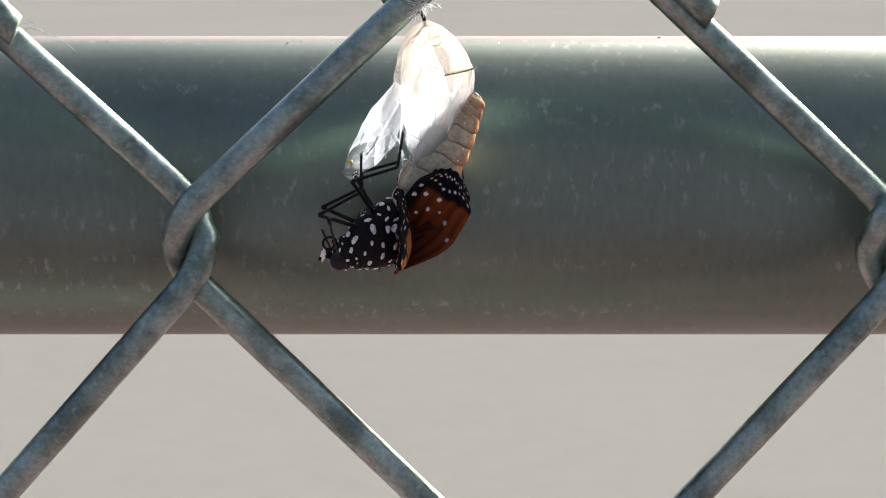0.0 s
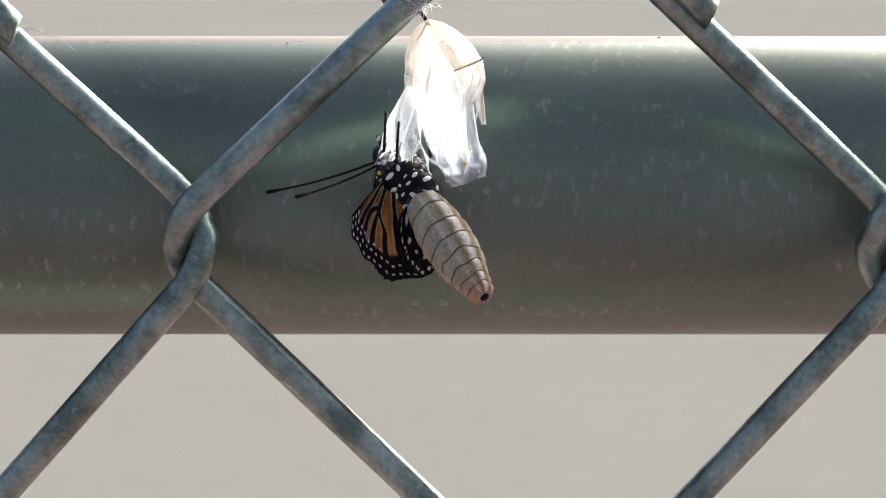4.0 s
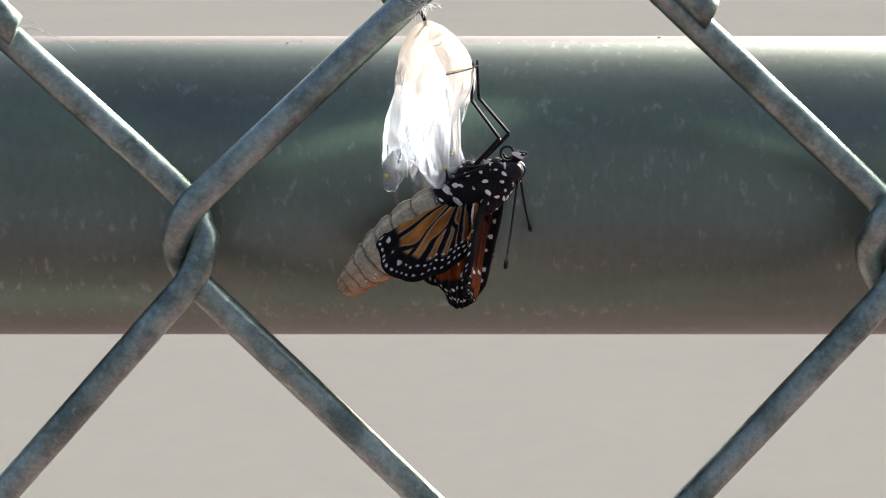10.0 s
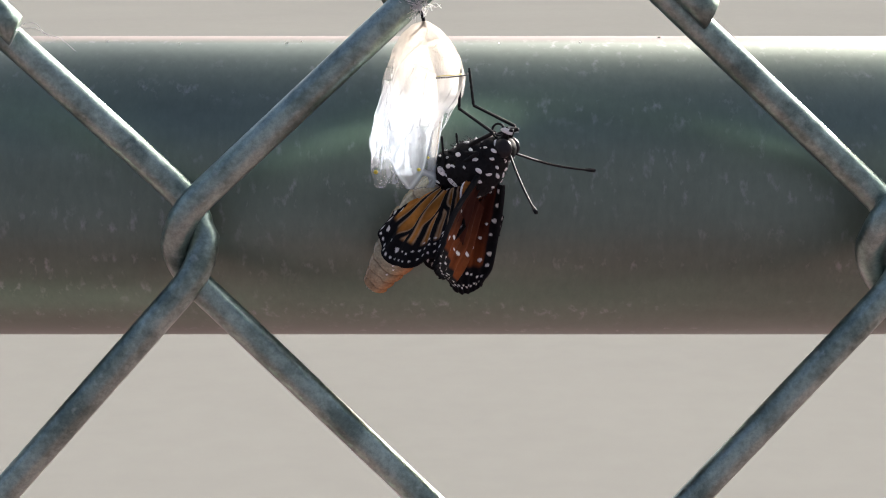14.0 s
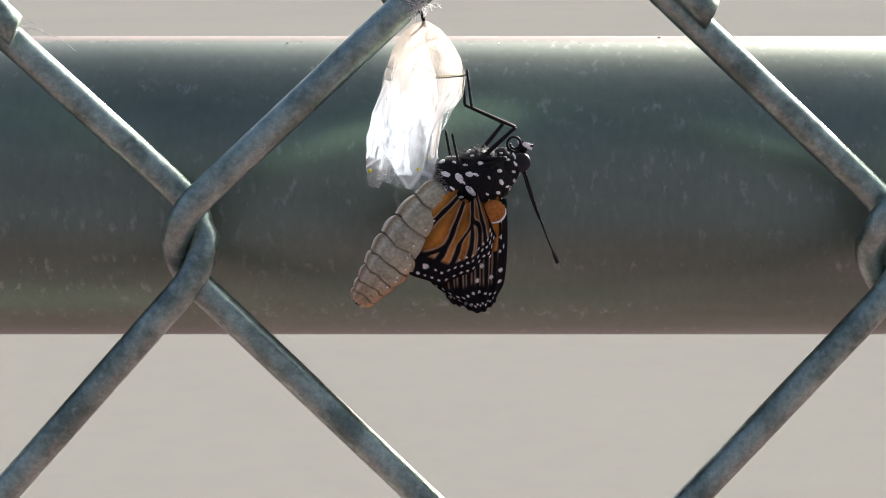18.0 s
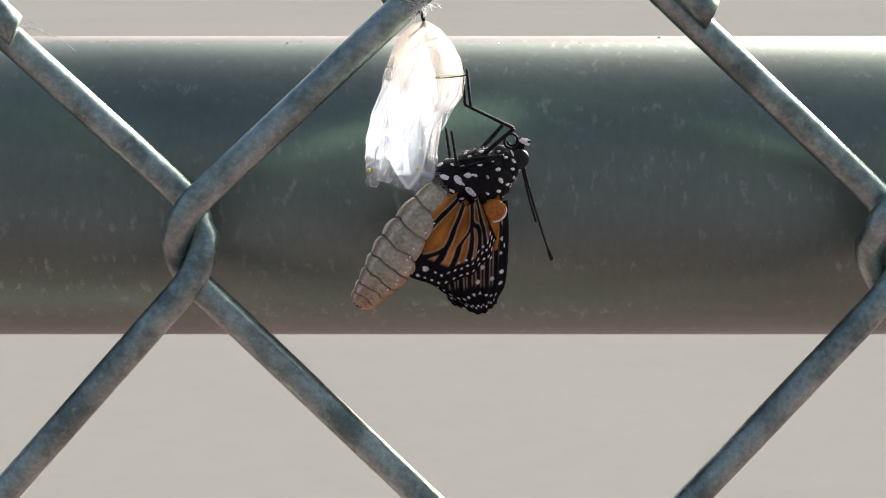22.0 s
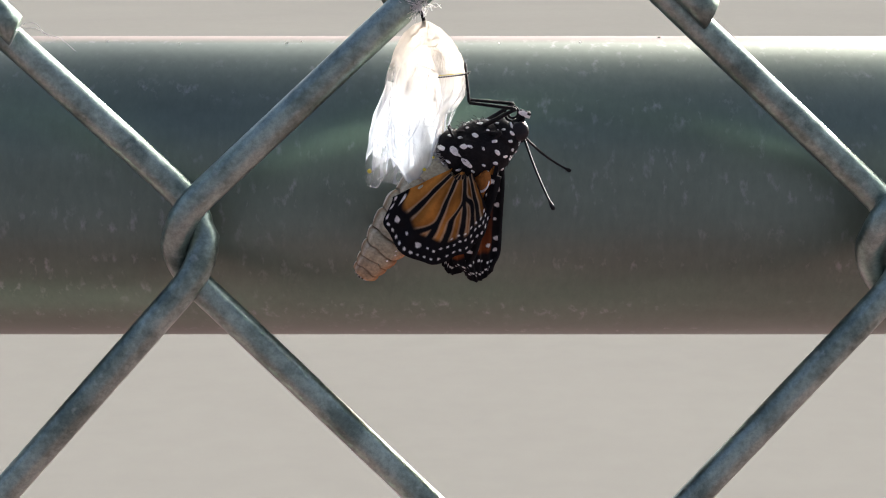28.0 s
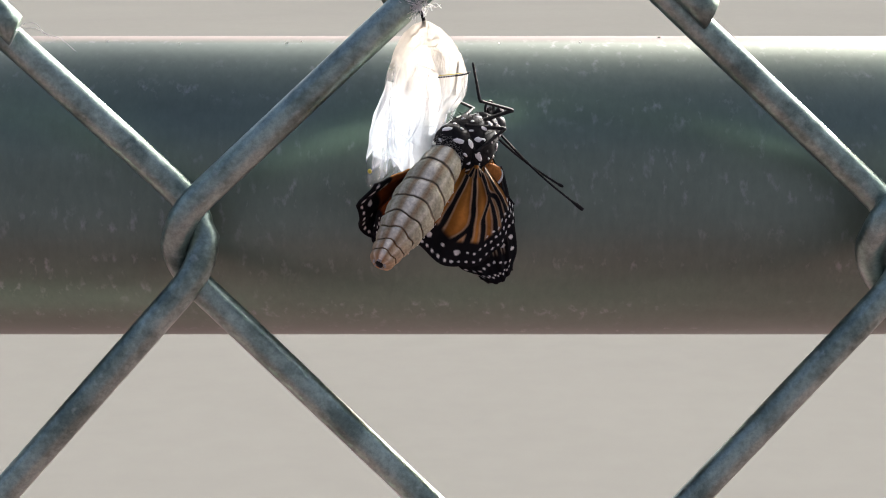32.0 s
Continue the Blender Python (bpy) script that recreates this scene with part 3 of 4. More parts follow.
        for at, to, bend, start in ((0.40, 0.29, 0.07, 0.6), (0.66, 0.53, 0.06, 0.42), (0.66, 0.76, 0.06, 0.36)):
            way = at + (to - at) * smooth(start, start + 0.2, s)   # a branch that leaves its vein
            d = min(d, abs(v - way - bend * math.sin(s * 3) + wave) * wide + 9 * smooth(start + 0.01, start - 0.02, s))
        return d

    def colour(self, s, v, under):
        lo, hi = self.edges(s)
        width = max(0.5, hi - lo) if self.fore else s * self.length / MM * self.reach(v) * 1.5
        wob = 0.03 * noise.noise((s * 9, v * 7, 2.0))
        cloud = noise.noise((s * 4, v * 5, 9.0))
        d = self.veins(s, v)
        if under:
            c = AMBER * (0.85 + 0.5 * cloud)
            if self.fore:
                tongue = smooth(0.54, 0.48, s + wob) * smooth(0.2, 0.3, v) * smooth(0.9, 0.82, v)
                c = AMBER * 0.85 * tongue + (BROWN * 0.55) * (1 - tongue)
                line = 0.03 * (1 - tongue)
            else:
                c = c * (1.1 - 0.6 * smooth(0.45, 0.95, v)) * (0.8 + 0.35 * smooth(0.2, 0.6, s))
                line = 0.0175 + 0.007 * smooth(0.3, 0.8, s)
            c = c * (0.62 + 0.38 * smooth(0.02, 0.11, d))
            if line:
                pale = smooth(line * 2.2, line * 1.4, d)
                c = c * (1 - pale * 0.45) + np.array((0.55, 0.45, 0.32)) * pale * 0.45
                vein = smooth(line * 1.4, line * 0.8, d + wob * 0.2)
                c = c * (1 - vein) + INK * vein
        else:
            c = BROWN + (RUST - BROWN) * smooth(0.42, 0.95, s + 0.3 * (0.6 - v))
            c = c * (1 + 0.25 * cloud) * (1 - 0.14 * smooth(0.024, 0.008, d))
        if self.fore:
            rim = max(smooth(0.80, 0.84, s + wob), smooth(0.83, 0.88, v + wob))
        else:
            start = 0.73 + 0.06 * smooth(0.3, 0.7, v)
            rim = max(smooth(start, start + 0.05, s + wob), smooth(0.95, 0.98, v + wob))
        c = c * (1 - rim) + INK * rim
        spot = 0.0
        for a, b, rs, rv in self.spots:
            if abs(s - a) < 0.06 and abs(v - b) < 0.09:
                size = (0.22 if rs > 0.018 else 0.14 if rs > 0.0115 else 0.1) if self.fore else (0.28 if rs > 0.018 else 0.16 if rs > 0.0115 else 0.11)
                q = math.hypot((s - a) * self.length * (1 if self.fore else self.reach(v)) / MM, (v - b) * width) / size
                q *= 1 + 0.35 * noise.noise((a * 31 + s * 40, b * 17 + v * 40, 3))
                spot = max(spot, smooth(1.2, 0.8, q))
        return c * (1 - spot) + CHALK * spot

    def relief(self, s, v):
        """Veins stand proud, and the skin between them is puffed."""
        d = self.veins(s, v)
        return (0.10 * smooth(0.05, 0.015, d) + 0.10 * smooth(0.03, 0.12, d) * smooth(1.0, 0.6, s)) * MM


def wing_panel(plan, s0, s1, gap, rows, cols):
    """Both faces of a stretch of wing, closed round the edge. gap: half the thickness."""
    verts, cols_, faces = [], [], []
    for face in (1, -1):
        for i in range(rows):
            s = s0 + (s1 - s0) * i / (rows - 1)
            for j in range(cols):
                v = j / (cols - 1)
                pinch = 1.0 if 0 < j < cols - 1 and i < rows - 1 else 0.35
                verts.append(plan.place(s, v, face * gap * pinch - (plan.relief(s, v) * pinch if face < 0 and pinch == 1 else 0)))
                cols_.append(plan.colour(s, v, face < 0))
    k = rows * cols
    faces += grid_faces(rows, cols, False, 0, True) + grid_faces(rows, cols, False, k, False)
    for i in range(rows - 1):
        for j, fl in ((0, False), (cols - 1, True)):
            f = (i * cols + j, (i + 1) * cols + j, k + (i + 1) * cols + j, k + i * cols + j)
            faces.append(f[::-1] if fl else f)
    for j in range(cols - 1):
        i = rows - 1
        faces.append((i * cols + j, i * cols + j + 1, k + i * cols + j + 1, k + i * cols + j))
    if plan.fore and s0 > 0:                                # the thick front edge
        edge = [plan.place(s0 + (s1 - s0) * i / 40, 0.985, 0) for i in range(41)]
        tv, tf = tube(edge, lambda u: (0.2 - 0.12 * (s0 + (s1 - s0) * u)) * MM + gap, 8)
        base = len(verts)
        verts += tv
        faces += [tuple(q + base for q in g) for g in tf]
        dots = [(0.012, 0.012, 0.013)] * len(tv)
        cols_ += dots
    return verts, faces, np.array(cols_)


def mirrored(vfc):
    v, f, c = vfc
    return [Vector((p.x, -p.y, p.z)) for p in v], [g[::-1] for g in f], c


FORE, HIND = WingPlan(True), WingPlan(False)
panels = {("forewing", "base"): wing_panel(FORE, 0.0, 0.36, 0.05 * MM, 44, 80), ("forewing", "tip"): wing_panel(FORE, 0.3, 1.0, 0.16 * MM, 120, 100),
          ("hindwing", "base"): wing_panel(HIND, 0.02, 0.3, 0.05 * MM, 44, 110), ("hindwing", "tip"): wing_panel(HIND, 0.2, 1.0, 0.2 * MM, 120, 130)}
wings = {}
for kind in ("forewing", "hindwing"):
    for side in (1, -1):
        fix = (lambda q: q) if side > 0 else mirrored
        base = part(kind, mesh_of(*fix(panels[kind, "base"])), WING, butterfly, "soft orange and black wing, still unfolding")
        tip = part("wing_tip", mesh_of(*fix(panels[kind, "tip"])), WING, base, "black wing margin with rows of white dots")
        wings[kind, side] = (base, tip)

LOBE = plain("amber_scales", (0.4, 0.15, 0.035), 0.7, contrast=0.3, shine=0.1)
for side in (1, -1):
    base = wings["forewing", side][0]
    spot = Vector((-0.1, -0.55 * side, -1.75)) * MM
    part("wing_lobe", mesh_of(*moved(oval(1.25 * MM, 0.42 * MM, 1.15 * MM, 16, 22, 0.12, 3.0), Matrix.Translation(spot))), LOBE, base, "swollen orange base of the wing")
    rim = [spot + Vector((1.25 * math.cos(a_), -0.12 * side, 1.2 * math.sin(a_))) * MM for a_ in [-2.0 + 0.2 * k for k in range(12)]]
    part("wing_lobe_rim", mesh_of(*tube(rim, lambda u: (0.05 + 0.08 * math.sin(math.pi * u)) * MM, 6)), WHITE, base, "white edge of the swollen wing base")

# antennae: each along its own +x
ANTENNA = 12.6 * MM
antennae = {}
for s in (1, -1):
    pts = [Vector((ANTENNA * i / 16, 0, -0.35 * MM * math.sin(math.pi * i / 16))) for i in range(17)]
    antennae[s] = part("antenna", mesh_of(*tube(pts, lambda u: (0.14 - 0.03 * u + 0.16 * math.exp(-((u - 0.965) / 0.045) ** 2)) * MM, 8)), LEG, butterfly, "thin black clubbed feeler")

# legs: each piece along its own +x
FEMUR, TIBIA, TARSUS = 4.6 * MM, 4.9 * MM, 4.0 * MM


def leg_piece(length, r0, r1, knobs):
    pts = [Vector((length * i / 12, 0, 0)) for i in range(13)]
    return mesh_of(*tube(pts, lambda u: (r0 + (r1 - r0) * u) * MM + (0.05 * MM * abs(math.sin(u * math.pi * knobs)) if knobs else 0.04 * MM * math.exp(-((u - 0.97) / 0.05) ** 2)), 8))


legs = {}
for s in (1, -1):
    for which in ("mid", "hind"):
        legs[which, s] = (part("leg", leg_piece(FEMUR, 0.26, 0.19, 0), LEG, butterfly, "thin jointed black leg"),
                          part("shin", leg_piece(TIBIA, 0.18, 0.145, 0), LEG, butterfly), part("foot", leg_piece(TARSUS, 0.13, 0.09, 5), LEG, butterfly))

# ---- the empty shell: hangs from its stem, which is the origin; z up, x to the side ----
shell = new("chrysalis_shell")
tagged(shell, "split, empty translucent white chrysalis shell hanging by a black stem", "chrysalis")
U = 0.0599 * MM
SHELL_ROWS = ((13, 8, 5), (22, 10, 24), (38, 13, 40), (62, 18, 57), (95, 21, 68), (130, 19, 69), (165, 12, 62), (200, 8, 58), (235, 9, 57), (262, 11, 57), (284, 13, 54), (300, 14, 48))


def shell_at(y):
    for (a, ca, ha), (b_, cb, hb) in zip(SHELL_ROWS, SHELL_ROWS[1:]):
        if y <= b_:
            t = (y - a) / (b_ - a)
            return ca + (cb - ca) * t, ha + (hb - ha) * t
    return SHELL_ROWS[-1][1:]


def rimmed(verts, faces, lines, r):
    """Adds a thin rolled edge along rows of points."""
    pieces = [(verts, faces)] + [tube(line, r, 5, True) for line in lines]
    return mesh_of(*merged(*pieces))


def pleat(c, s, y):
    """Sharp folds that run down the skin, 0..1."""
    return 1 - min(1.0, 2.4 * abs(noise.noise((c * 1.25 + y * 0.004, s * 1.25, y * 0.01 + 3))))


def husk():
    rows, n = 90, 110
    verts, faces = [], []
    for i in range(rows):
        for j in range(n):
            a = 2 * math.pi * j / (n - 1) + math.pi * 0.82       # the split is at the flap's side
            y = 13 + 287 * i / (rows - 1)
            c, s = math.cos(a), math.sin(a)
            low = smooth(110, 230, y)
            ragged = 2 * noise.noise((c * 2.5, s * 2.5, 6)) * smooth(0.75, 1, i / (rows - 1)) - 6 * smooth(0.1, 0.9, c) * smooth(0.7, 1, i / (rows - 1))
            cx, hw = shell_at(y)
            k = 1 - 0.08 * low * pleat(c, s, y) ** 2 + 0.05 * noise.noise((c * 2, s * 2, y * 0.02)) + 0.025 * low * noise.noise((c * 7, s * 7, y * 0.05))
            rib = 1 + 0.012 * math.sin(y * 0.19) * smooth(150, 60, y)
            verts.append(Vector((cx + hw * k * rib * c, 0.92 * hw * k * rib * s * (1 - 0.4 * smooth(150, 290, y)), -(y + ragged))) * U)
    for i in range(rows - 1):
        y = 13 + 287 * i / (rows - 1)
        torn = 0.8 * noise.noise((y * 0.05, 0, 0)) * smooth(120, 160, y)
        front, rear = smooth(112, 330, y) * 22 + torn, smooth(112, 330, y) * 10 + torn
        for j in range(n - 1):
            if y > 120 and (j < front or j > n - 2 - rear):
                continue
            faces.append((i * n + j, (i + 1) * n + j, (i + 1) * n + j + 1, i * n + j + 1))
    rows_used = {}
    for k in sorted({k for f in faces for k in f}):
        rows_used.setdefault(k // n, []).append(k)
    lo_edge = [verts[min(v)] for r, v in sorted(rows_used.items()) if 13 + 287 * r / (rows - 1) > 125]
    hi_edge = [verts[max(v)] for r, v in sorted(rows_used.items()) if 13 + 287 * r / (rows - 1) > 125]
    rim = [verts[k] for k in sorted(rows_used[rows - 1])]
    return rimmed(verts, faces, [lo_edge, hi_edge, rim], 0.7 * U)


part("husk", husk(), SKIN, shell, "papery white husk, split down one side")


def leaf(length, width, curl, seed, tip=0.35, top=0.35, slits=()):
    """A torn strip of skin that hangs down -z and is curled about its length, with a rolled edge and slits."""
    rows, n = 48, 22
    verts = []
    for i in range(rows):
        u = i / (rows - 1)
        w = width * (top + (1 - top) * math.sin(math.pi * min(1, u * 0.8 + 0.12))) * (1 - (1 - tip) * smooth(0.8, 1, u))
        for j in range(n):
            q = (j / (n - 1) - 0.5) * curl
            r = w / curl
            wob = 1 + 0.14 * noise.noise((u * 6, j * 0.22, seed)) - 0.05 * pleat(j * 0.25, seed, u * 160) ** 2
            z = -length * u - 2 * noise.noise((j * 0.12, seed, 1)) * smooth(0.85, 1, u)
            verts.append(Vector((r * math.sin(q) * wob + 3 * noise.noise((u * 4, seed, 0)), r * (1 - math.cos(q)) * wob, z)) * U)
    faces = []
    for k, f in enumerate(grid_faces(rows, n)):
        i, j = divmod(k, n - 1)
        if not any(a <= i / rows <= b_ and j == c for a, b_, c in slits):
            faces.append(f)
    lines = [[verts[i * n + j] for i in range(rows)] for j in (0, n - 1)] + [[verts[(rows - 1) * n + j] for j in range(n)]]
    for a, b_, c in slits:
        lines += [[verts[i * n + c + e] for i in range(int(a * rows), int(b_ * rows) + 1)] for e in (0, 1)]
    return rimmed(verts, faces, lines, 0.75 * U)


flap = part("flap", leaf(184, 84, 2.2, 1.0, 0.75, 0.25, ((0.55, 0.82, 6), (0.6, 0.86, 9), (0.5, 0.7, 13))), SKIN_CLEAR, shell, "clear curled flap of skin torn from the shell")
inner_flap = part("inner_flap", leaf(160, 92, 1.7, 3.0, 0.95, 0.4, ((0.62, 0.8, 5),)), SKIN_CLEAR, shell, "creased papery skin at the split")
lining = part("lining", leaf(128, 44, 2.2, 11.0, 0.8, 0.6), LINING, shell, "crumpled grey strip of inner skin")
lining.matrix_basis = Matrix.Translation(Vector((14, -18, -142)) * U) @ pose(0, 0, 0, 4, -3, 20)
side_flap = part("side_flap", leaf(112, 34, 1.6, 5.0, 0.9), SKIN, shell, "torn edge of papery skin")
front_flap = part("front_flap", leaf(120, 44, 1.5, 8.0, 0.7), SKIN_CLEAR, shell, "clear strip of torn skin")
front_flap.matrix_basis = Matrix.Translation(Vector((60, 4, -168)) * U) @ pose(0, 0, 0, 0, 3, 70)
beads = []
for i in range(21):
    a = -1.3 + 1.3 * i / 20
    cx, hw = shell_at(96)
    beads.append(moved(oval(1.9 * U, 1.7 * U, 1.5 * U, 6, 8), Matrix.Translation(Vector((cx + hw * 1.03 * math.cos(a), 0.95 * hw * math.sin(a), -97 + 9 * math.sin(i / 20 * 1.5) - 4)) * U)))
part("dotted_ring", mesh_of(*merged(*beads)), BLACK, shell, "row of fine black beads")
gold_line = [Vector((shell_at(93)[0] + shell_at(93)[1] * 1.03 * math.cos(a), 0.95 * shell_at(93)[1] * math.sin(a), -94 + 9 * math.sin((a + 1.3) * 1.15) - 4)) * U for a in [-1.3 + 0.07 * i for i in range(13)]]
part("gold_band", mesh_of(*tube(gold_line, 0.8 * U, 6)), GOLD, shell, "thin gold band over the beads")
creases = []
for k in range(26):
    y, a = rng.uniform(40, 200), rng.uniform(-2.9, -0.2)
    dy, da = (rng.uniform(3, 8), rng.uniform(-0.03, 0.03)) if k % 3 else (rng.uniform(-1.5, 2.5), rng.uniform(0.05, 0.1))
    line = []
    for _ in range(rng.randint(7, 14)):
        cx, hw = shell_at(min(285, y))
        line.append(Vector((cx + hw * 1.005 * math.cos(a), 0.925 * hw * math.sin(a) * (1 - 0.4 * smooth(150, 290, y)), -y)) * U)
        y, a = y + dy, a + da
        dy, da = dy + rng.uniform(-1, 1), da + rng.uniform(-0.02, 0.02)
    creases.append(tube(line, lambda u: (0.25 + 0.55 * math.sin(math.pi * u)) * U, 5))
part("creases", mesh_of(*merged(*creases)), SKIN, shell, "fine raised folds in the skin")
stem_pts = [Vector(p) * U for p in ((-3, 0, 3), (1, 0, -3), (4, 0, -10), (5, 0, -18), (7, 0, -24))]
part("stem", mesh_of(*tube(stem_pts, 3.3 * U, 10)), LEG, shell, "black stem")
part("stem_spur", mesh_of(*tube([Vector(p) * U for p in ((5, -6, -18), (-2, -8, -28), (-10, -9, -38), (-17, -8, -44))], lambda u: (2.4 - 0.8 * u) * U, 8)), LEG, shell)
for y, a, s in ((262, -1.2, 3.2), (240, -0.9, 2.2)):
    cx, hw = shell_at(y)
    part("gold_spot", mesh_of(*moved(oval(s * U, s * U, s * U, 8, 8), Matrix.Translation(Vector((cx + hw * math.cos(a), 0.75 * hw * math.sin(a), -y)) * U))), GOLD, shell, "tiny gold spot")
part("gold_spot", mesh_of(*moved(oval(4 * U, 3 * U, 4 * U, 8, 8), Matrix.Translation(Vector((-6, -5, -158)) * U))), GOLD, flap, "tiny gold spot")
threads = []
for k in range(12):
    x0, y0 = rng.uniform(6, 28), rng.gauss(64, 12)
    p = Vector((x0, rng.uniform(-4, 22), -y0))
    line = [p * U]
    d = Vector((rng.uniform(-.3, .3), 0, -1))
    for _ in range(5 if k > 6 else 11):
        d = (d + Vector((rng.uniform(-.9, .9), rng.uniform(-.4, .4), rng.uniform(-0.4, 0.25)))).normalized()
        p = p + d * rng.uniform(4, 8)
        line.append(p * U)
    threads.append(tube(line, 0.45 * U, 4, False))
part("loose_threads", mesh_of(*merged(*threads)), SILK, flap, "fine white threads of torn lining")

# ---- silk on the wire ----
pad = []
for k in range(150):
    o = Vector((rng.gauss(0, 9), rng.gauss(-8, 5), rng.gauss(0, 7))) * U
    w = Vector((rng.gauss(0, 1), rng.gauss(-.3, 1), rng.gauss(-.2, 1))).normalized()
    L = rng.uniform(8, 22) * U
    pad.append(tube([o, o + w * L * 0.5 + Vector((0, 0, rng.gauss(0, 2))) * U, o + w * L], 0.6 * U, 3, False))
silk_pad = part("silk_pad", mesh_of(*merged(*pad)), SILK)
silk_pad.location = (-2.55 * MM, -2.6 * MM, H + 25.9 * MM)
tagged(silk_pad, "white silk pad spun on the fence wire", "silk pad")
web = merged(*[tube([Vector((x0, -2, z0)) * MM, Vector(((x0 + x1) / 2, -2, (z0 + z1) / 2 + 0.5)) * MM, Vector((x1, -2, z1)) * MM], 0.03 * MM, 4, False)
               for x0, z0, x1, z1 in ((-44.6, 21.6, -42.8, 24.0), (-42.8, 24.0, -40.9, 22.8), (-40.9, 22.8, -37.8, 21.0), (-43.6, 23.4, -40.2, 22.4))])
cobweb = part("cobweb", mesh_of(*web), SILK)
cobweb.location = (0, 0, H)
tagged(cobweb, "fine cobweb thread between fence wires", "cobweb")

# ---- poses over time: heights in mm from H, angles in degrees ----
TIMES = []
SHELL_Y = -3.0


def key(t, at, yaw, pitch, belly, left, right, grow, feelers, swing, flap, inner, grips):
    """One moment. at: thorax (x, y, z); yaw: turn about the vertical (0: its left side shown, 90: belly, -90: back, 180: its right side);
    belly: lean of the abdomen from straight down; left, right: forewing opening, forewing sweep, hindwing sweep, hindwing opening, splay; grow: how far the fore and hind wings and the abdomen are drawn out;
    feelers: tips from the thorax (x, z) each; swing, flap, inner: angles of the shell; grips: where the feet hold (x, z) twice."""
    TIMES.append((t, [*at, yaw, pitch, belly, *left, *right, *grow, *feelers[0], *feelers[1], swing, flap, inner, *grips[0], *grips[1]]))


key(0, (-6.6, -3, 1.8), 180, -35, 149.5, (165, 150, 150, 95, 0), (165, 150, 150, 95, 0), (0.35, -0.35, 0.97), ((-4.671, 3.568), (-7.067, -0.2983)), 0, 32.3, -22, ((-8.415, 10.68), (-4.023, 13.32)))
key(0.5, (-8.33, -3, 1.785), 192, -12, 87.5, (160, 128, 150, 95, 0), (160, 128, 150, 95, 0), (0.325, -0.35, 0.92), ((-7.57, 4.582), (-9.54, 2.385)), -1.5, 38.3, -21.5, ((-6.944, 12.29), (-3.582, 14.34)))
key(1, (-8.36, -3, 1.785), 180, -11, 85.5, (160, 128, 150, 95, 0), (160, 128, 150, 95, 0), (0.3, -0.35, 0.86), ((-6.31, 3.93), (-11.21, 6.121)), -3, 44.4, -21, ((-5.478, 13.9), (-3.143, 15.36)))
key(1.5, (-6.1, -3, 2.024), 148, -5, 79.5, (157.5, 123, 150, 95, 0), (157.5, 123, 150, 95, 0), (0.225, -0.325, 0.93), ((-10.55, 5.113), (-14.76, 5.527)), -4.75, 36.3, -20.5, ((-5.478, 13.76), (-2.998, 15.07)))
key(2, (-8.18, -3, 2.68), 152, 0, 71.5, (155, 118, 150, 95, 0), (155, 118, 150, 95, 0), (0.15, -0.3, 0.92), ((-8.18, 7.761), (-14.06, 3.39)), -6.5, 27.9, -20, ((-5.479, 13.61), (-2.853, 14.78)))
key(2.5, (-4.936, -3, 4.467), 120, 25, 66.0, (110, 60, 40, 60, 0), (90, 20, 10, 60, 0), (-0.075, -0.2, 0.98), ((-15.89, -1.489), (-16.98, -2.682)), -7.25, 27.1, -19.5, ((-5.185, 14.19), (-2.854, 14.34)))
key(3, (0.05955, 0, 6.409), 60, 30, 56.5, (36, -6, -28, 30, 20), (0, -24, -20, -10, 92), (-0.3, -0.55, 0.95), ((13.87, 2.323), (10.24, 2.5)), -8, 26.3, -19, ((-4.891, 14.78), (-2.855, 13.9)))
key(3.5, (-4.046, -3, 6.841), 128, 30, 59.5, (60, -10, -20, 64, 0), (60, 0, -10, 64, 0), (-0.22, -0.08, 0.98), ((-14.34, 1.478), (-16.37, -0.2961)), -8.75, 28.2, -18.5, ((-5.007, 14.9), (-3.03, 13.96)))
key(5.5, (-3.208, 0, 8.989), 94, 18, 47.0, (36, -2, -26, 30, 48), (36, 10, -14, 30, 52), (0.35, 0.15, 0.93), ((12.45, -6.249), (-9.972, -6.01)), -11.8, 36.2, -16.5, ((-5.471, 15.36), (-3.728, 14.19)))
key(6, (2.809, -3, 9.027), 32, 6, 52.5, (16, -10, -22, 12, 0), (40, 10, -4, 40, 16), (-0.1, -0.22, 0.98), ((9.574, -3.076), (8.974, -1.891)), -12.5, 38.2, -16, ((3.841, 15.36), (-3.441, 13.02)))
key(6.5, (-0.5347, 0, 8.989), 62, 20, 47.0, (36, 2, -28, 30, 38), (0, -24, -20, -10, 46), (0.2, -0.1, 0.95), ((13.56, -3.097), (1.034, -3.037)), -11.8, 36.4, -15, ((3.834, 17.4), (-3.513, 13.24)))
key(7, (-0.7129, 0, 9.109), 62, 20, 49.5, (36, 2, -28, 30, 38), (0, -24, -20, -10, 46), (0.2, -0.1, 0.95), ((14.68, -3.038), (-10.1, -4.344)), -11, 34.7, -14, ((3.827, 19.43), (-3.585, 13.46)))
key(7.5, (-2.733, 0, 9.109), 96, 18, 39.0, (36, -2, -26, 30, 48), (36, 10, -14, 30, 52), (0.35, 0.15, 0.92), ((1.628, 7.418), (-12.93, -2.979)), -9, 30.9, -13, ((3.855, 19.86), (-3.657, 13.68)))
key(8, (-2.911, 0, 9.228), 95, 18, 42.5, (36, -2, -26, 30, 48), (36, 10, -14, 30, 52), (0.35, 0.15, 0.93), ((1.516, 7.88), (-12.07, -4.167)), -7, 27.1, -12, ((3.882, 20.3), (-3.729, 13.9)))
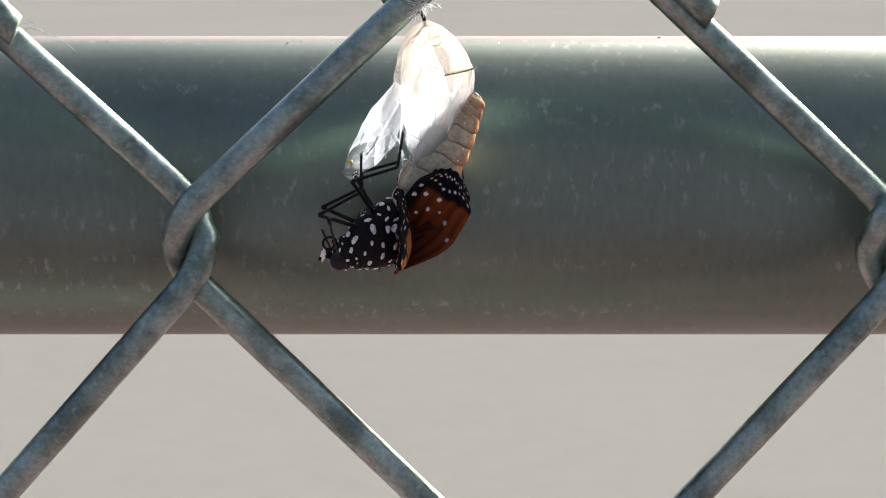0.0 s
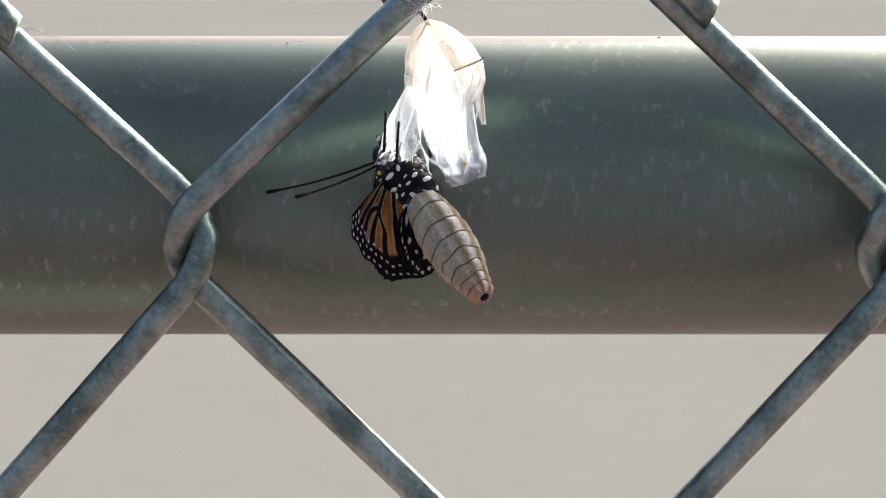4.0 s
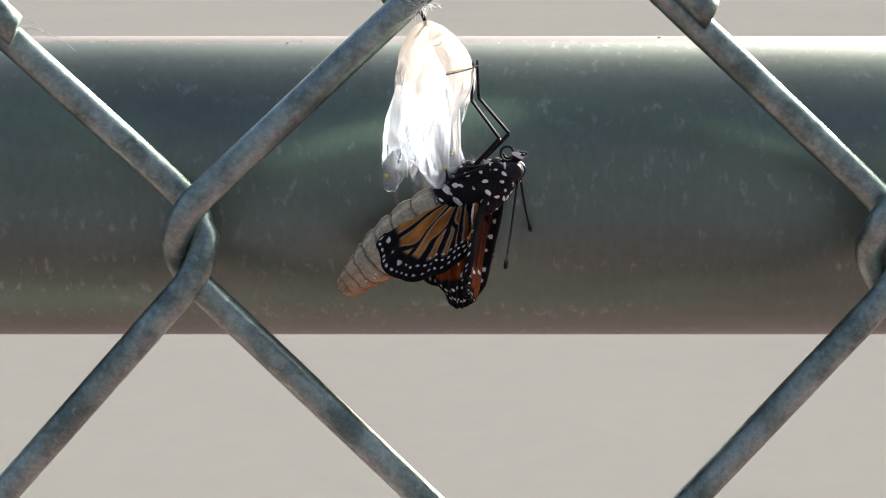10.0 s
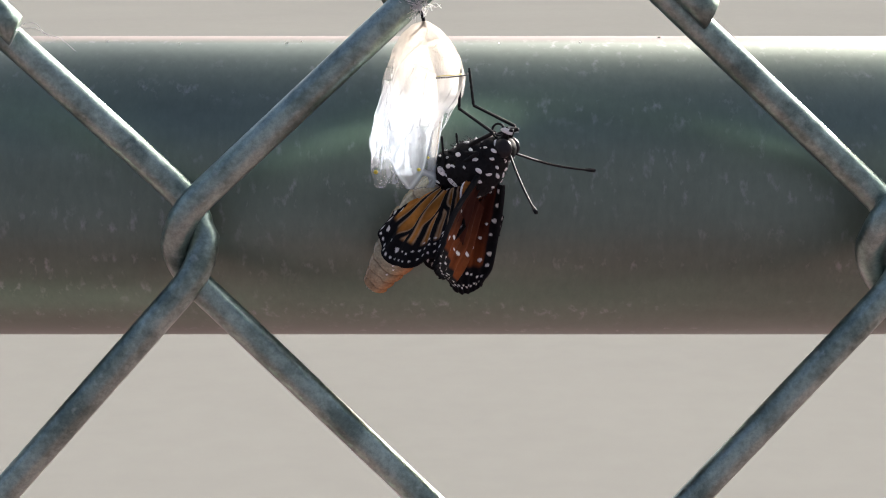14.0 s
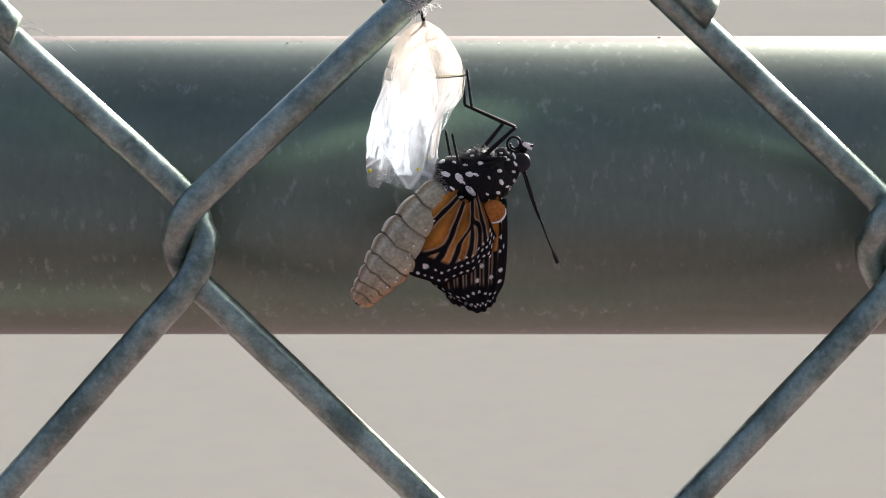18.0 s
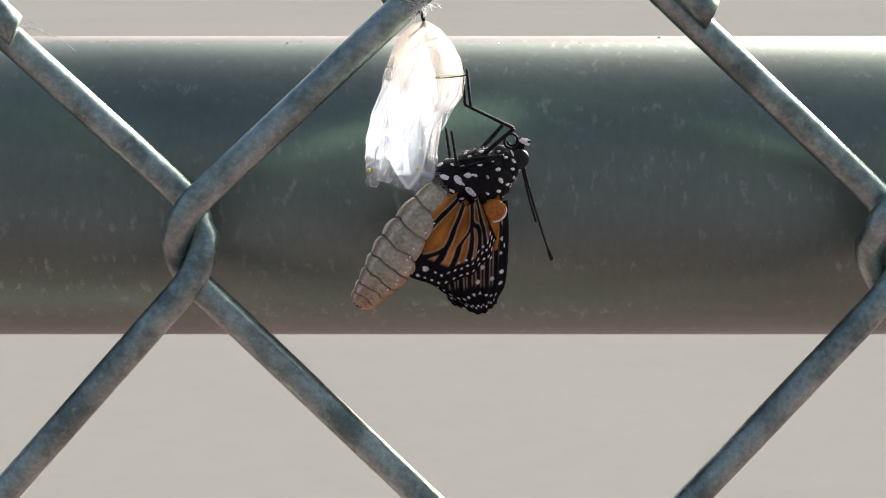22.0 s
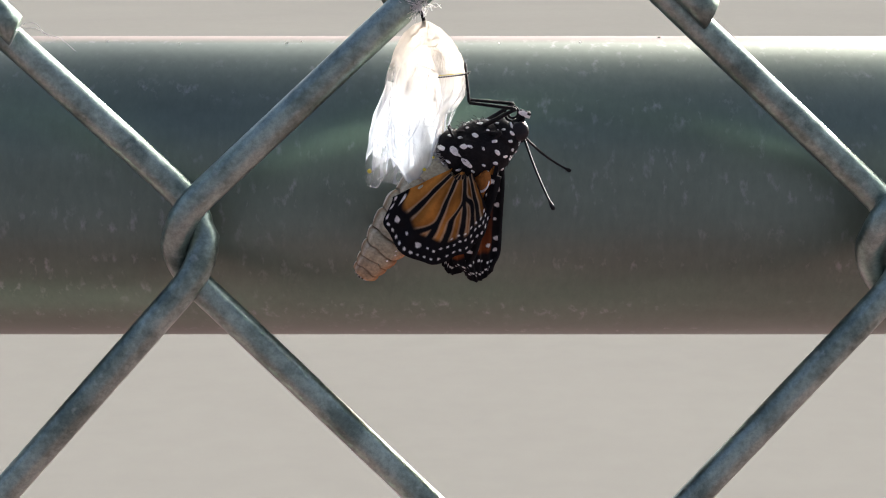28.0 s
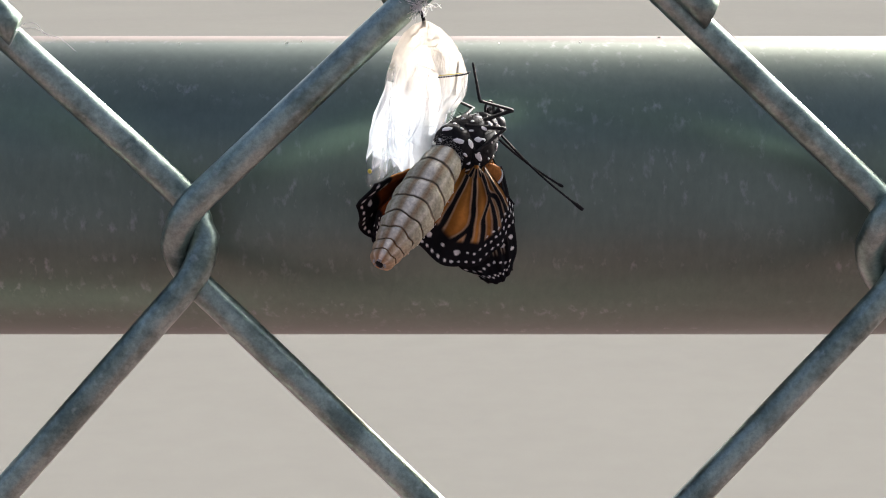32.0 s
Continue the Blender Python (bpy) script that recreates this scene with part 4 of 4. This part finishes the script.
key(8.5, (3.516, -3, 7.728), -14, 20, 47.0, (86, 20, -27, 12, 42), (50, -10, -16, 54, 0), (0.29, 0.425, 1), ((4.297, -2.845), (4.772, -3.558)), -6.75, 23.2, -11, ((3.795, 20.3), (-3.295, 12.88)))
key(9, (3.462, -3, 6.07), -8, 11, 48.0, (3, 4, -19, 8, 0), (3, -2, -14, 4, 0), (-0.1, 0.05, 1), ((6.749, -6.56), (6.326, -5.482)), -6.5, 19.2, -10, ((3.708, 20.3), (-2.861, 11.85)))
key(9.5, (2.404, -3, 6.841), 44, 12, 57.5, (28, 20, 2, 22, -16), (-5, -34, -26, -15, 16), (0.25, 0.35, 1), ((8.592, -9.253), (7.99, -8.051)), -4, 15.1, -7.5, ((3.506, 20.21), (-1.255, 11.85)))
key(10, (3.167, -3, 6.841), -14, 20, 47.0, (86, 20, -27, 12, 42), (50, -10, -16, 54, 0), (0.29, 0.425, 1), ((2.965, -6.132), (6.383, -5.893)), -1.5, 11, -5, ((3.303, 20.12), (0.3503, 11.85)))
key(10.5, (3.635, -3, 7.137), -14, 20, 47.0, (86, 20, -27, 12, 42), (50, -10, -16, 54, 0), (0.29, 0.425, 1), ((5.389, -6.787), (5.687, -7.147)), 2.25, 5.49, -2.5, ((2.928, 19.72), (0.4962, 12)))
key(11, (2.76, -3, 5.358), 54, 10, 59.5, (35, 26, -6, 42, 0), (-5, -34, -26, -15, 22), (0.11, 0.45, 1), ((9.707, -7.049), (9.111, -6.569)), 6, 0.0289, 0, ((2.552, 19.31), (0.642, 12.14)))
key(11.5, (3.282, -3, 7.433), -16, 22, 41.0, (86, 24, -27, 12, 42), (50, -6, -16, 54, 0), (0.39, 0.475, 1), ((5.722, -4.692), (11.9, -4.692)), 6.25, 1.64, 1, ((2.479, 19.31), (0.642, 12.22)))
key(12, (3.164, -3, 7.846), -22, 24, 39.0, (86, 24, -27, 12, 42), (50, -6, -16, 54, 0), (0.39, 0.475, 1), ((4.004, -3.141), (14.35, -3.677)), 6.5, 3.19, 2, ((2.407, 19.31), (0.6419, 12.29)))
key(12.5, (3.162, -3, 8.319), 55, 15, 51.0, (45, 10, -10, 42, 0), (-5, -34, -26, -15, 22), (0.238, 0.5, 1), ((9.445, -6.773), (8.677, -6.534)), 7.25, 1.93, 3, ((2.334, 19.31), (0.6419, 12.36)))
key(13, (3.571, -3, 8.614), 22, 10, 41.0, (3, 4, -19, 8, 0), (3, -2, -14, 4, 0), (0.36, 0.5, 1), ((8.454, -7.726), (7.682, -7.128)), 8, 0.67, 4, ((2.262, 19.31), (0.6418, 12.44)))
key(13.5, (3.159, -3, 9.499), -34, 28, 35.5, (86, 24, -19, 12, 38), (50, -6, -14, 54, 4), (0.368, 0.5, 1), ((4.835, -5.329), (12, -4.616)), 8.02, 0.635, 4.4, ((2.262, 19.32), (0.6372, 12.48)))
key(14, (2.927, -3, 8.909), -28, 26, 36.0, (86, 24, -19, 12, 38), (50, -6, -14, 54, 4), (0.368, 0.5, 1), ((6.047, -2.306), (13.3, -1.004)), 8.04, 0.6, 4.8, ((2.262, 19.32), (0.6326, 12.52)))
key(14.5, (3.042, -3, 9.381), -36, 28, 33.5, (86, 24, -19, 12, 38), (50, -6, -14, 54, 4), (0.368, 0.5, 1), ((5.53, -4.023), (14.23, -1.121)), 8.06, 1.03, 5.2, ((2.262, 19.33), (0.628, 12.55)))
key(16.5, (3.458, -3, 7.255), 50, 17, 56.0, (45, 10, -10, 42, 0), (-5, -34, -26, -15, 22), (0.238, 0.5, 1), ((9.157, -6.427), (8.387, -6.068)), 8.15, 2.75, 6.8, ((2.262, 19.35), (0.6094, 12.71)))
key(17, (2.752, -3, 8.437), -40, 30, 31.0, (86, 24, -21, 12, 26), (50, 6, -6, 54, 12), (0.542, 0.5, 1), ((8.659, 0.7671), (9.016, 0.1771)), 8.17, 3.17, 7.2, ((2.262, 19.35), (0.6048, 12.75)))
key(17.5, (3.279, -3, 8.437), -24, 24, 37.0, (86, 28, -19, 12, 26), (50, 2, -10, 54, 20), (0.5, 0.5, 1), ((4.543, -4.863), (5.312, -5.459)), 8.19, 3.59, 7.6, ((2.262, 19.36), (0.6002, 12.79)))
key(18, (3.515, -3, 7.965), 12, 15, 38.5, (3, 4, -19, 8, 0), (3, -2, -14, 4, 0), (0.4, 0.5, 1), ((7.924, -7.316), (7.447, -6.777)), 8.21, 4.02, 8, ((2.262, 19.36), (0.5956, 12.82)))
key(18.5, (3.162, -3, 8.319), -22, 24, 37.5, (86, 28, -19, 12, 26), (50, 2, -10, 54, 20), (0.5, 0.5, 1), ((6.012, -4.745), (6.605, -5.34)), 8.23, 4.24, 8, ((2.262, 19.37), (0.5909, 12.86)))
key(19, (3.456, -3, 7.965), 42, 14, 55.5, (28, 20, 2, 22, -16), (-5, -34, -26, -15, 16), (0.4333, 0.5333, 1), ((8.22, -7.496), (7.803, -7.077)), 8.25, 4.47, 8, ((2.262, 19.37), (0.5863, 12.9)))
key(19.5, (3.162, -3, 8.319), -30, 26, 36.5, (86, 28, -19, 12, 26), (50, 2, -10, 54, 20), (0.5, 0.5, 1), ((1.898, -5.34), (5.723, -5.34)), 8.27, 4.7, 8, ((2.262, 19.38), (0.5817, 12.94)))
key(20, (2.226, -3, 7.846), -54, 34, 18.0, (80, 54, 28, 64, 20), (56, 10, -6, 52, 14), (0.58, 0.15, 1), ((-6.699, -5.047), (10.56, -6.779)), 8.29, 4.93, 8, ((2.262, 19.38), (0.5771, 12.98)))
key(20.5, (3.398, -3, 7.846), 12, 16, 37.0, (3, 4, -19, 8, 0), (3, -2, -14, 4, 0), (0.5, 0.325, 1), ((9.445, -6.3), (8.736, -6.061)), 8.31, 4.86, 8, ((2.262, 19.39), (0.5724, 13.02)))
key(21, (2.753, -3, 8.26), -36, 28, 32.0, (86, 28, -19, 12, 26), (50, 2, -10, 54, 20), (0.5, 0.5, 1), ((1.073, -5.639), (8.379, -6.356)), 8.33, 4.79, 8, ((2.262, 19.39), (0.5678, 13.05)))
key(21.5, (3.162, -3, 8.437), -20, 24, 37.0, (40, -22, -18, 6, 4), (40, -14, -10, 30, 0), (0.43, 0.5, 1), ((5.365, -4.863), (6.017, -5.459)), 8.35, 4.73, 8, ((2.262, 19.4), (0.5632, 13.09)))
key(22, (3.515, -3, 7.965), 10, 20, 38.0, (3, 4, -19, 8, 0), (3, -2, -14, 4, 0), (0.44, 0.55, 1), ((7.331, -6.957), (6.857, -6.777)), 8.38, 4.66, 8, ((2.261, 19.4), (0.5586, 13.13)))
key(22.5, (1.054, -3, 8.26), -76, 40, 21.5, (74, 40, 22, 70, 8), (62, 14, -4, 56, 20), (0.65, 0.15, 1), ((-8.114, -5.103), (11.13, -6.117)), 8.4, 4.59, 8, ((2.261, 19.41), (0.554, 13.17)))
key(23, (3.105, -3, 7.965), -6, 22, 37.5, (86, 14, -18, 10, 36), (50, -12, -16, 54, 2), (0.43, 0.5, 1), ((5.493, -5.881), (5.79, -6.18)), 8.42, 4.52, 8, ((2.261, 19.41), (0.5493, 13.21)))
key(23.5, (3.044, -3, 8.791), -24, 24, 34.5, (86, 28, -19, 12, 26), (50, 2, -10, 54, 20), (0.5, 0.5, 1), ((2.596, -4.027), (7.105, -2.425)), 8.44, 4.46, 8, ((2.261, 19.42), (0.5447, 13.25)))
key(24, (1.403, -3, 10.56), -56, 36, 16.0, (80, 46, 26, 64, 20), (56, 8, -6, 52, 12), (0.72, 0.3, 1), ((-6.567, -4.488), (14.37, -3.777)), 8.46, 4.39, 8, ((2.261, 19.42), (0.5401, 13.29)))
key(24.5, (3.392, -3, 9.97), 8, 16, 34.5, (3, 4, -19, 8, 0), (3, -2, -14, 4, 0), (0.46, 0.6, 1), ((7.772, -5.325), (7.533, -4.909)), 8.48, 4.32, 8, ((2.261, 19.42), (0.5355, 13.32)))
key(25, (1.754, -3, 10.32), -44, 32, 24.0, (86, 20, -23, 12, 30), (50, 8, -8, 54, 14), (0.55, 0.2, 1), ((-2.987, -4.965), (11, -5.916)), 8.5, 4.25, 8, ((2.261, 19.43), (0.5308, 13.36)))
key(25.5, (2.807, -3, 9.794), -32, 28, 33.0, (86, 28, -19, 12, 26), (50, 2, -10, 54, 20), (0.5, 0.5, 1), ((-0.6924, -5.029), (12.11, -4.435)), 8.08, 4.92, 8, ((2.261, 19.51), (0.5262, 13.4)))
key(27.5, (1.811, -3, 11.15), -52, 36, 23.5, (84, 40, 14, 62, 18), (58, 10, -4, 52, 12), (0.55, 0.2, 1), ((-3.219, -5.195), (11.94, -6.501)), 6.42, 7.62, 8, ((2.261, 19.82), (0.5077, 13.56)))
key(28, (3.506, -3, 10.91), 0, 20, 36.0, (50, -22, -20, 6, 16), (40, 2, -10, 30, 0), (0.42, 0.7, 1), ((7.287, -4.367), (10.56, -3.657)), 6, 8.29, 8, ((2.26, 19.89), (0.5031, 13.59)))
key(28.5, (3.389, -3, 10.79), -8, 22, 35.0, (64, -4, -18, 8, 26), (46, -8, -14, 42, 2), (0.365, 0.7, 1), ((5.593, -5.198), (6.94, -4.842)), 6, 8.26, 8, ((2.268, 19.91), (0.4985, 13.63)))
key(29, (3.097, -3, 10.91), -14, 24, 35.0, (86, 14, -18, 10, 36), (50, -12, -16, 54, 2), (0.565, 0.9, 1), ((4.526, -4.012), (9.925, -4.367)), 6, 8.23, 8, ((2.275, 19.92), (0.4939, 13.67)))
key(29.5, (2.804, -3, 11.03), 55, 16, 53.0, (45, 6, -14, 42, 12), (-5, -30, -20, -15, 28), (0.4, 0.8, 1), ((10.47, -5.908), (9.879, -5.671)), 6, 8.2, 8, ((2.282, 19.94), (0.4893, 13.71)))
key(30, (2.804, -3, 11.21), -40, 30, 24.0, (86, 20, -23, 12, 26), (50, 6, -8, 54, 20), (0.6, 0.7, 1), ((-2.51, -5.135), (11.11, -5.372)), 6, 8.17, 8, ((2.289, 19.95), (0.4847, 13.75)))
key(30.5, (1.811, -3, 11.38), -50, 34, 26.0, (86, 20, -23, 12, 26), (50, 6, -8, 54, 20), (0.6, 0.7, 1), ((-2.045, -5.43), (15.46, -2.413)), 6, 8.13, 8, ((2.297, 19.96), (0.48, 13.79)))
key(31, (3.096, -3, 11.21), 46, 16, 47.0, (45, 6, -14, 42, 12), (-5, -30, -20, -15, 28), (0.4, 0.8, 1), ((14.13, -3.123), (13.07, -2.886)), 6, 8.1, 8, ((2.304, 19.98), (0.4754, 13.82)))
key(31.5, (3.154, -3, 11.15), 18, 18, 35.5, (3, 4, -19, 8, 0), (3, -2, -14, 4, 0), (0.46, 0.7, 1), ((11.28, -5.017), (10.69, -4.899)), 6, 8.07, 8, ((2.311, 19.99), (0.4708, 13.86)))
key(32, (2.453, -3, 11.5), 54, 14, 50.0, (45, 6, -12, 42, 12), (-5, -30, -20, -15, 28), (0.47, 0.8, 1), ((12, -6.616), (11.11, -6.141)), 6, 8.04, 8, ((2.318, 20.01), (0.4662, 13.9)))


def between(t):
    """All pose numbers at t, gliding from moment to moment without overshoot."""
    for (t0, a), (t1, b_) in zip(TIMES, TIMES[1:]):
        if t <= t1 + 1e-6:
            w = smooth(0, 1, (t - t0) / (t1 - t0))
            w = 0.5 * w + 0.5 * (t - t0) / (t1 - t0)
            return [x + (y - x) * w for x, y in zip(a, b_)]
    return TIMES[-1][1]


def turn_z(deg):
    return Matrix.Rotation(radians(deg), 3, "Z")


def turn_y(deg):
    return Matrix.Rotation(radians(deg), 3, "Y")


def along(way, up):
    """A turn whose +x is way."""
    x = way.normalized()
    y = up.cross(x)
    y = y.normalized() if y.length > 1e-9 else x.orthogonal().normalized()
    z = x.cross(y)
    return Matrix((x, y, z)).transposed()


def placed(spot, turn):
    return Matrix.Translation(spot) @ turn.to_4x4()


def two_bones(hip, ankle, l1, l2, pole):
    d = ankle - hip
    n = min(d.length, (l1 + l2) * 0.995)
    n = max(n, abs(l1 - l2) * 1.05)
    w = d.normalized()
    a = (l1 * l1 - l2 * l2 + n * n) / (2 * n)
    h = math.sqrt(max(0.0, l1 * l1 - a * a))
    q = pole - w * pole.dot(w)
    return hip + w * a + q.normalized() * h, hip + w * n


def motions():
    rows = {}

    def put(ob, t, m):
        rows.setdefault(ob.name, (ob, []))[1].append((t, m))

    for i in range(321):
        t = i / 10
        (x, deep, z, yaw, pitch, belly, lo, lf, lh, lq, ls, ro, rf, rh, rq, rs, gf, gh, stretch, a1x, a1z, a2x, a2z, swing, flap_a, inner_a, g1x, g1z, g2x, g2z) = between(t)
        p, spin = radians(pitch), turn_z(yaw)
        body = spin @ Matrix(((math.cos(p), 0, math.sin(p)), (0, -1, 0), (math.sin(p), 0, -math.cos(p)))).transposed()
        inv = body.inverted()
        spot = Vector((x, deep, 0)) * MM + Vector((0, 0, H + z * MM))
        put(butterfly, t, placed(spot, body))
        b_ = radians(belly)
        hang = Matrix(((math.sin(b_), 0, math.cos(b_)), (0, -1, 0), (math.cos(b_), 0, -math.sin(b_)))).transposed()
        twist = 30 * smooth(18, 45, yaw) * smooth(100, 75, yaw)           # the belly rolls towards the light
        put(abdomen, t, placed(ABD_BASE, inv @ spin @ hang @ Matrix.Rotation(radians(twist), 3, "X")))
        for plate, u in plates:
            put(plate, t, pose((1 - stretch) * u * ABD_LEN, 0, 0))
        for side, o, f_, h_, q_, splay in ((1, lo, lf, lh, lq, ls), (-1, ro, rf, rh, rq, rs)):
            for kind, sweep, hinge, g, slide, spread in (("forewing", f_, (0.9, 1.5, 1.7), gf, 7.0, o), ("hindwing", h_, (-1.9, 2.4, 1.2), gh, 3.6, q_)):
                base, tip = wings[kind, side]
                turn = spin @ Matrix.Rotation(radians(-side * splay), 3, "X") @ turn_z(-side * spread) @ turn_y(-sweep)
                put(base, t, placed(Vector((hinge[0], side * hinge[1], hinge[2])) * MM, inv @ turn))
                put(tip, t, pose(0, 0, (1 - g) * slide * MM))
            root = HEAD_AT + Vector((0.45, side * 0.5, 0.75)) * MM
            dx, dz = (a1x, a1z) if side > 0 else (a2x, a2z)
            way = Vector((dx, 0, dz)) * MM - (body @ root)
            way.y = 0
            flat = way.length
            away = 1 if side < 0 else 1 - 2 * max(0.0, min(1.0, -deep / 3))
            way.y = away * math.sqrt(max(0.0, ANTENNA ** 2 - flat ** 2))
            put(antennae[side], t, placed(root, inv @ along(way, Vector((0, 0, 1)))))
            for which, hip_at, gx, gz, dy in (("mid", (1.0, 1.1, -2.2), g1x, g1z, 0.9), ("hind", (-1.1, 0.9, -2.5), g2x, g2z, 1.6)):
                hip = body @ (Vector((hip_at[0], side * hip_at[1], hip_at[2])) * MM)
                out = spin @ Vector((0, -side, 0))
                grip = Vector((gx, SHELL_Y, gz)) * MM + Vector((0, 0, H)) - spot + out * dy * MM
                ankle = grip + (0.55 * (hip - grip).normalized() + Vector((0, 0, -0.6)) + 0.2 * out).normalized() * TARSUS
                pole = spin @ Vector((1.0, 0, 0.25)) + out * 0.35
                knee, ankle = two_bones(hip, ankle, FEMUR, TIBIA, pole)
                femur, shin, foot = legs[which, side]
                put(femur, t, placed(inv @ hip, inv @ along(knee - hip, out)))
                put(shin, t, placed(inv @ knee, inv @ along(ankle - knee, out)))
                put(foot, t, placed(inv @ ankle, inv @ along(grip - ankle, out)))
        put(shell, t, Matrix.Translation((-2.15 * MM, SHELL_Y * MM, H + 25.0 * MM)) @ turn_y(swing).to_4x4())
        put(flap, t, Matrix.Translation(Vector((-36, -12, -122)) * U) @ (turn_y(flap_a - 1.5) @ turn_z(-25)).to_4x4())
        slip = smooth(8.2, 9.4, t)                                      # the torn strip at the side slips behind the husk
        put(side_flap, t, Matrix.Translation(Vector((82 - 26 * slip, -6 + 18 * slip, -92 - 58 * slip)) * U) @ pose(0, 0, 0, 0, 6 - 2 * slip, 60 + 50 * slip))
        put(inner_flap, t, Matrix.Translation(Vector((-8, 14, -140)) * U) @ (turn_y(inner_a) @ turn_z(12)).to_4x4())
    for ob, r in rows.values():
        walk(ob, r)


motions()
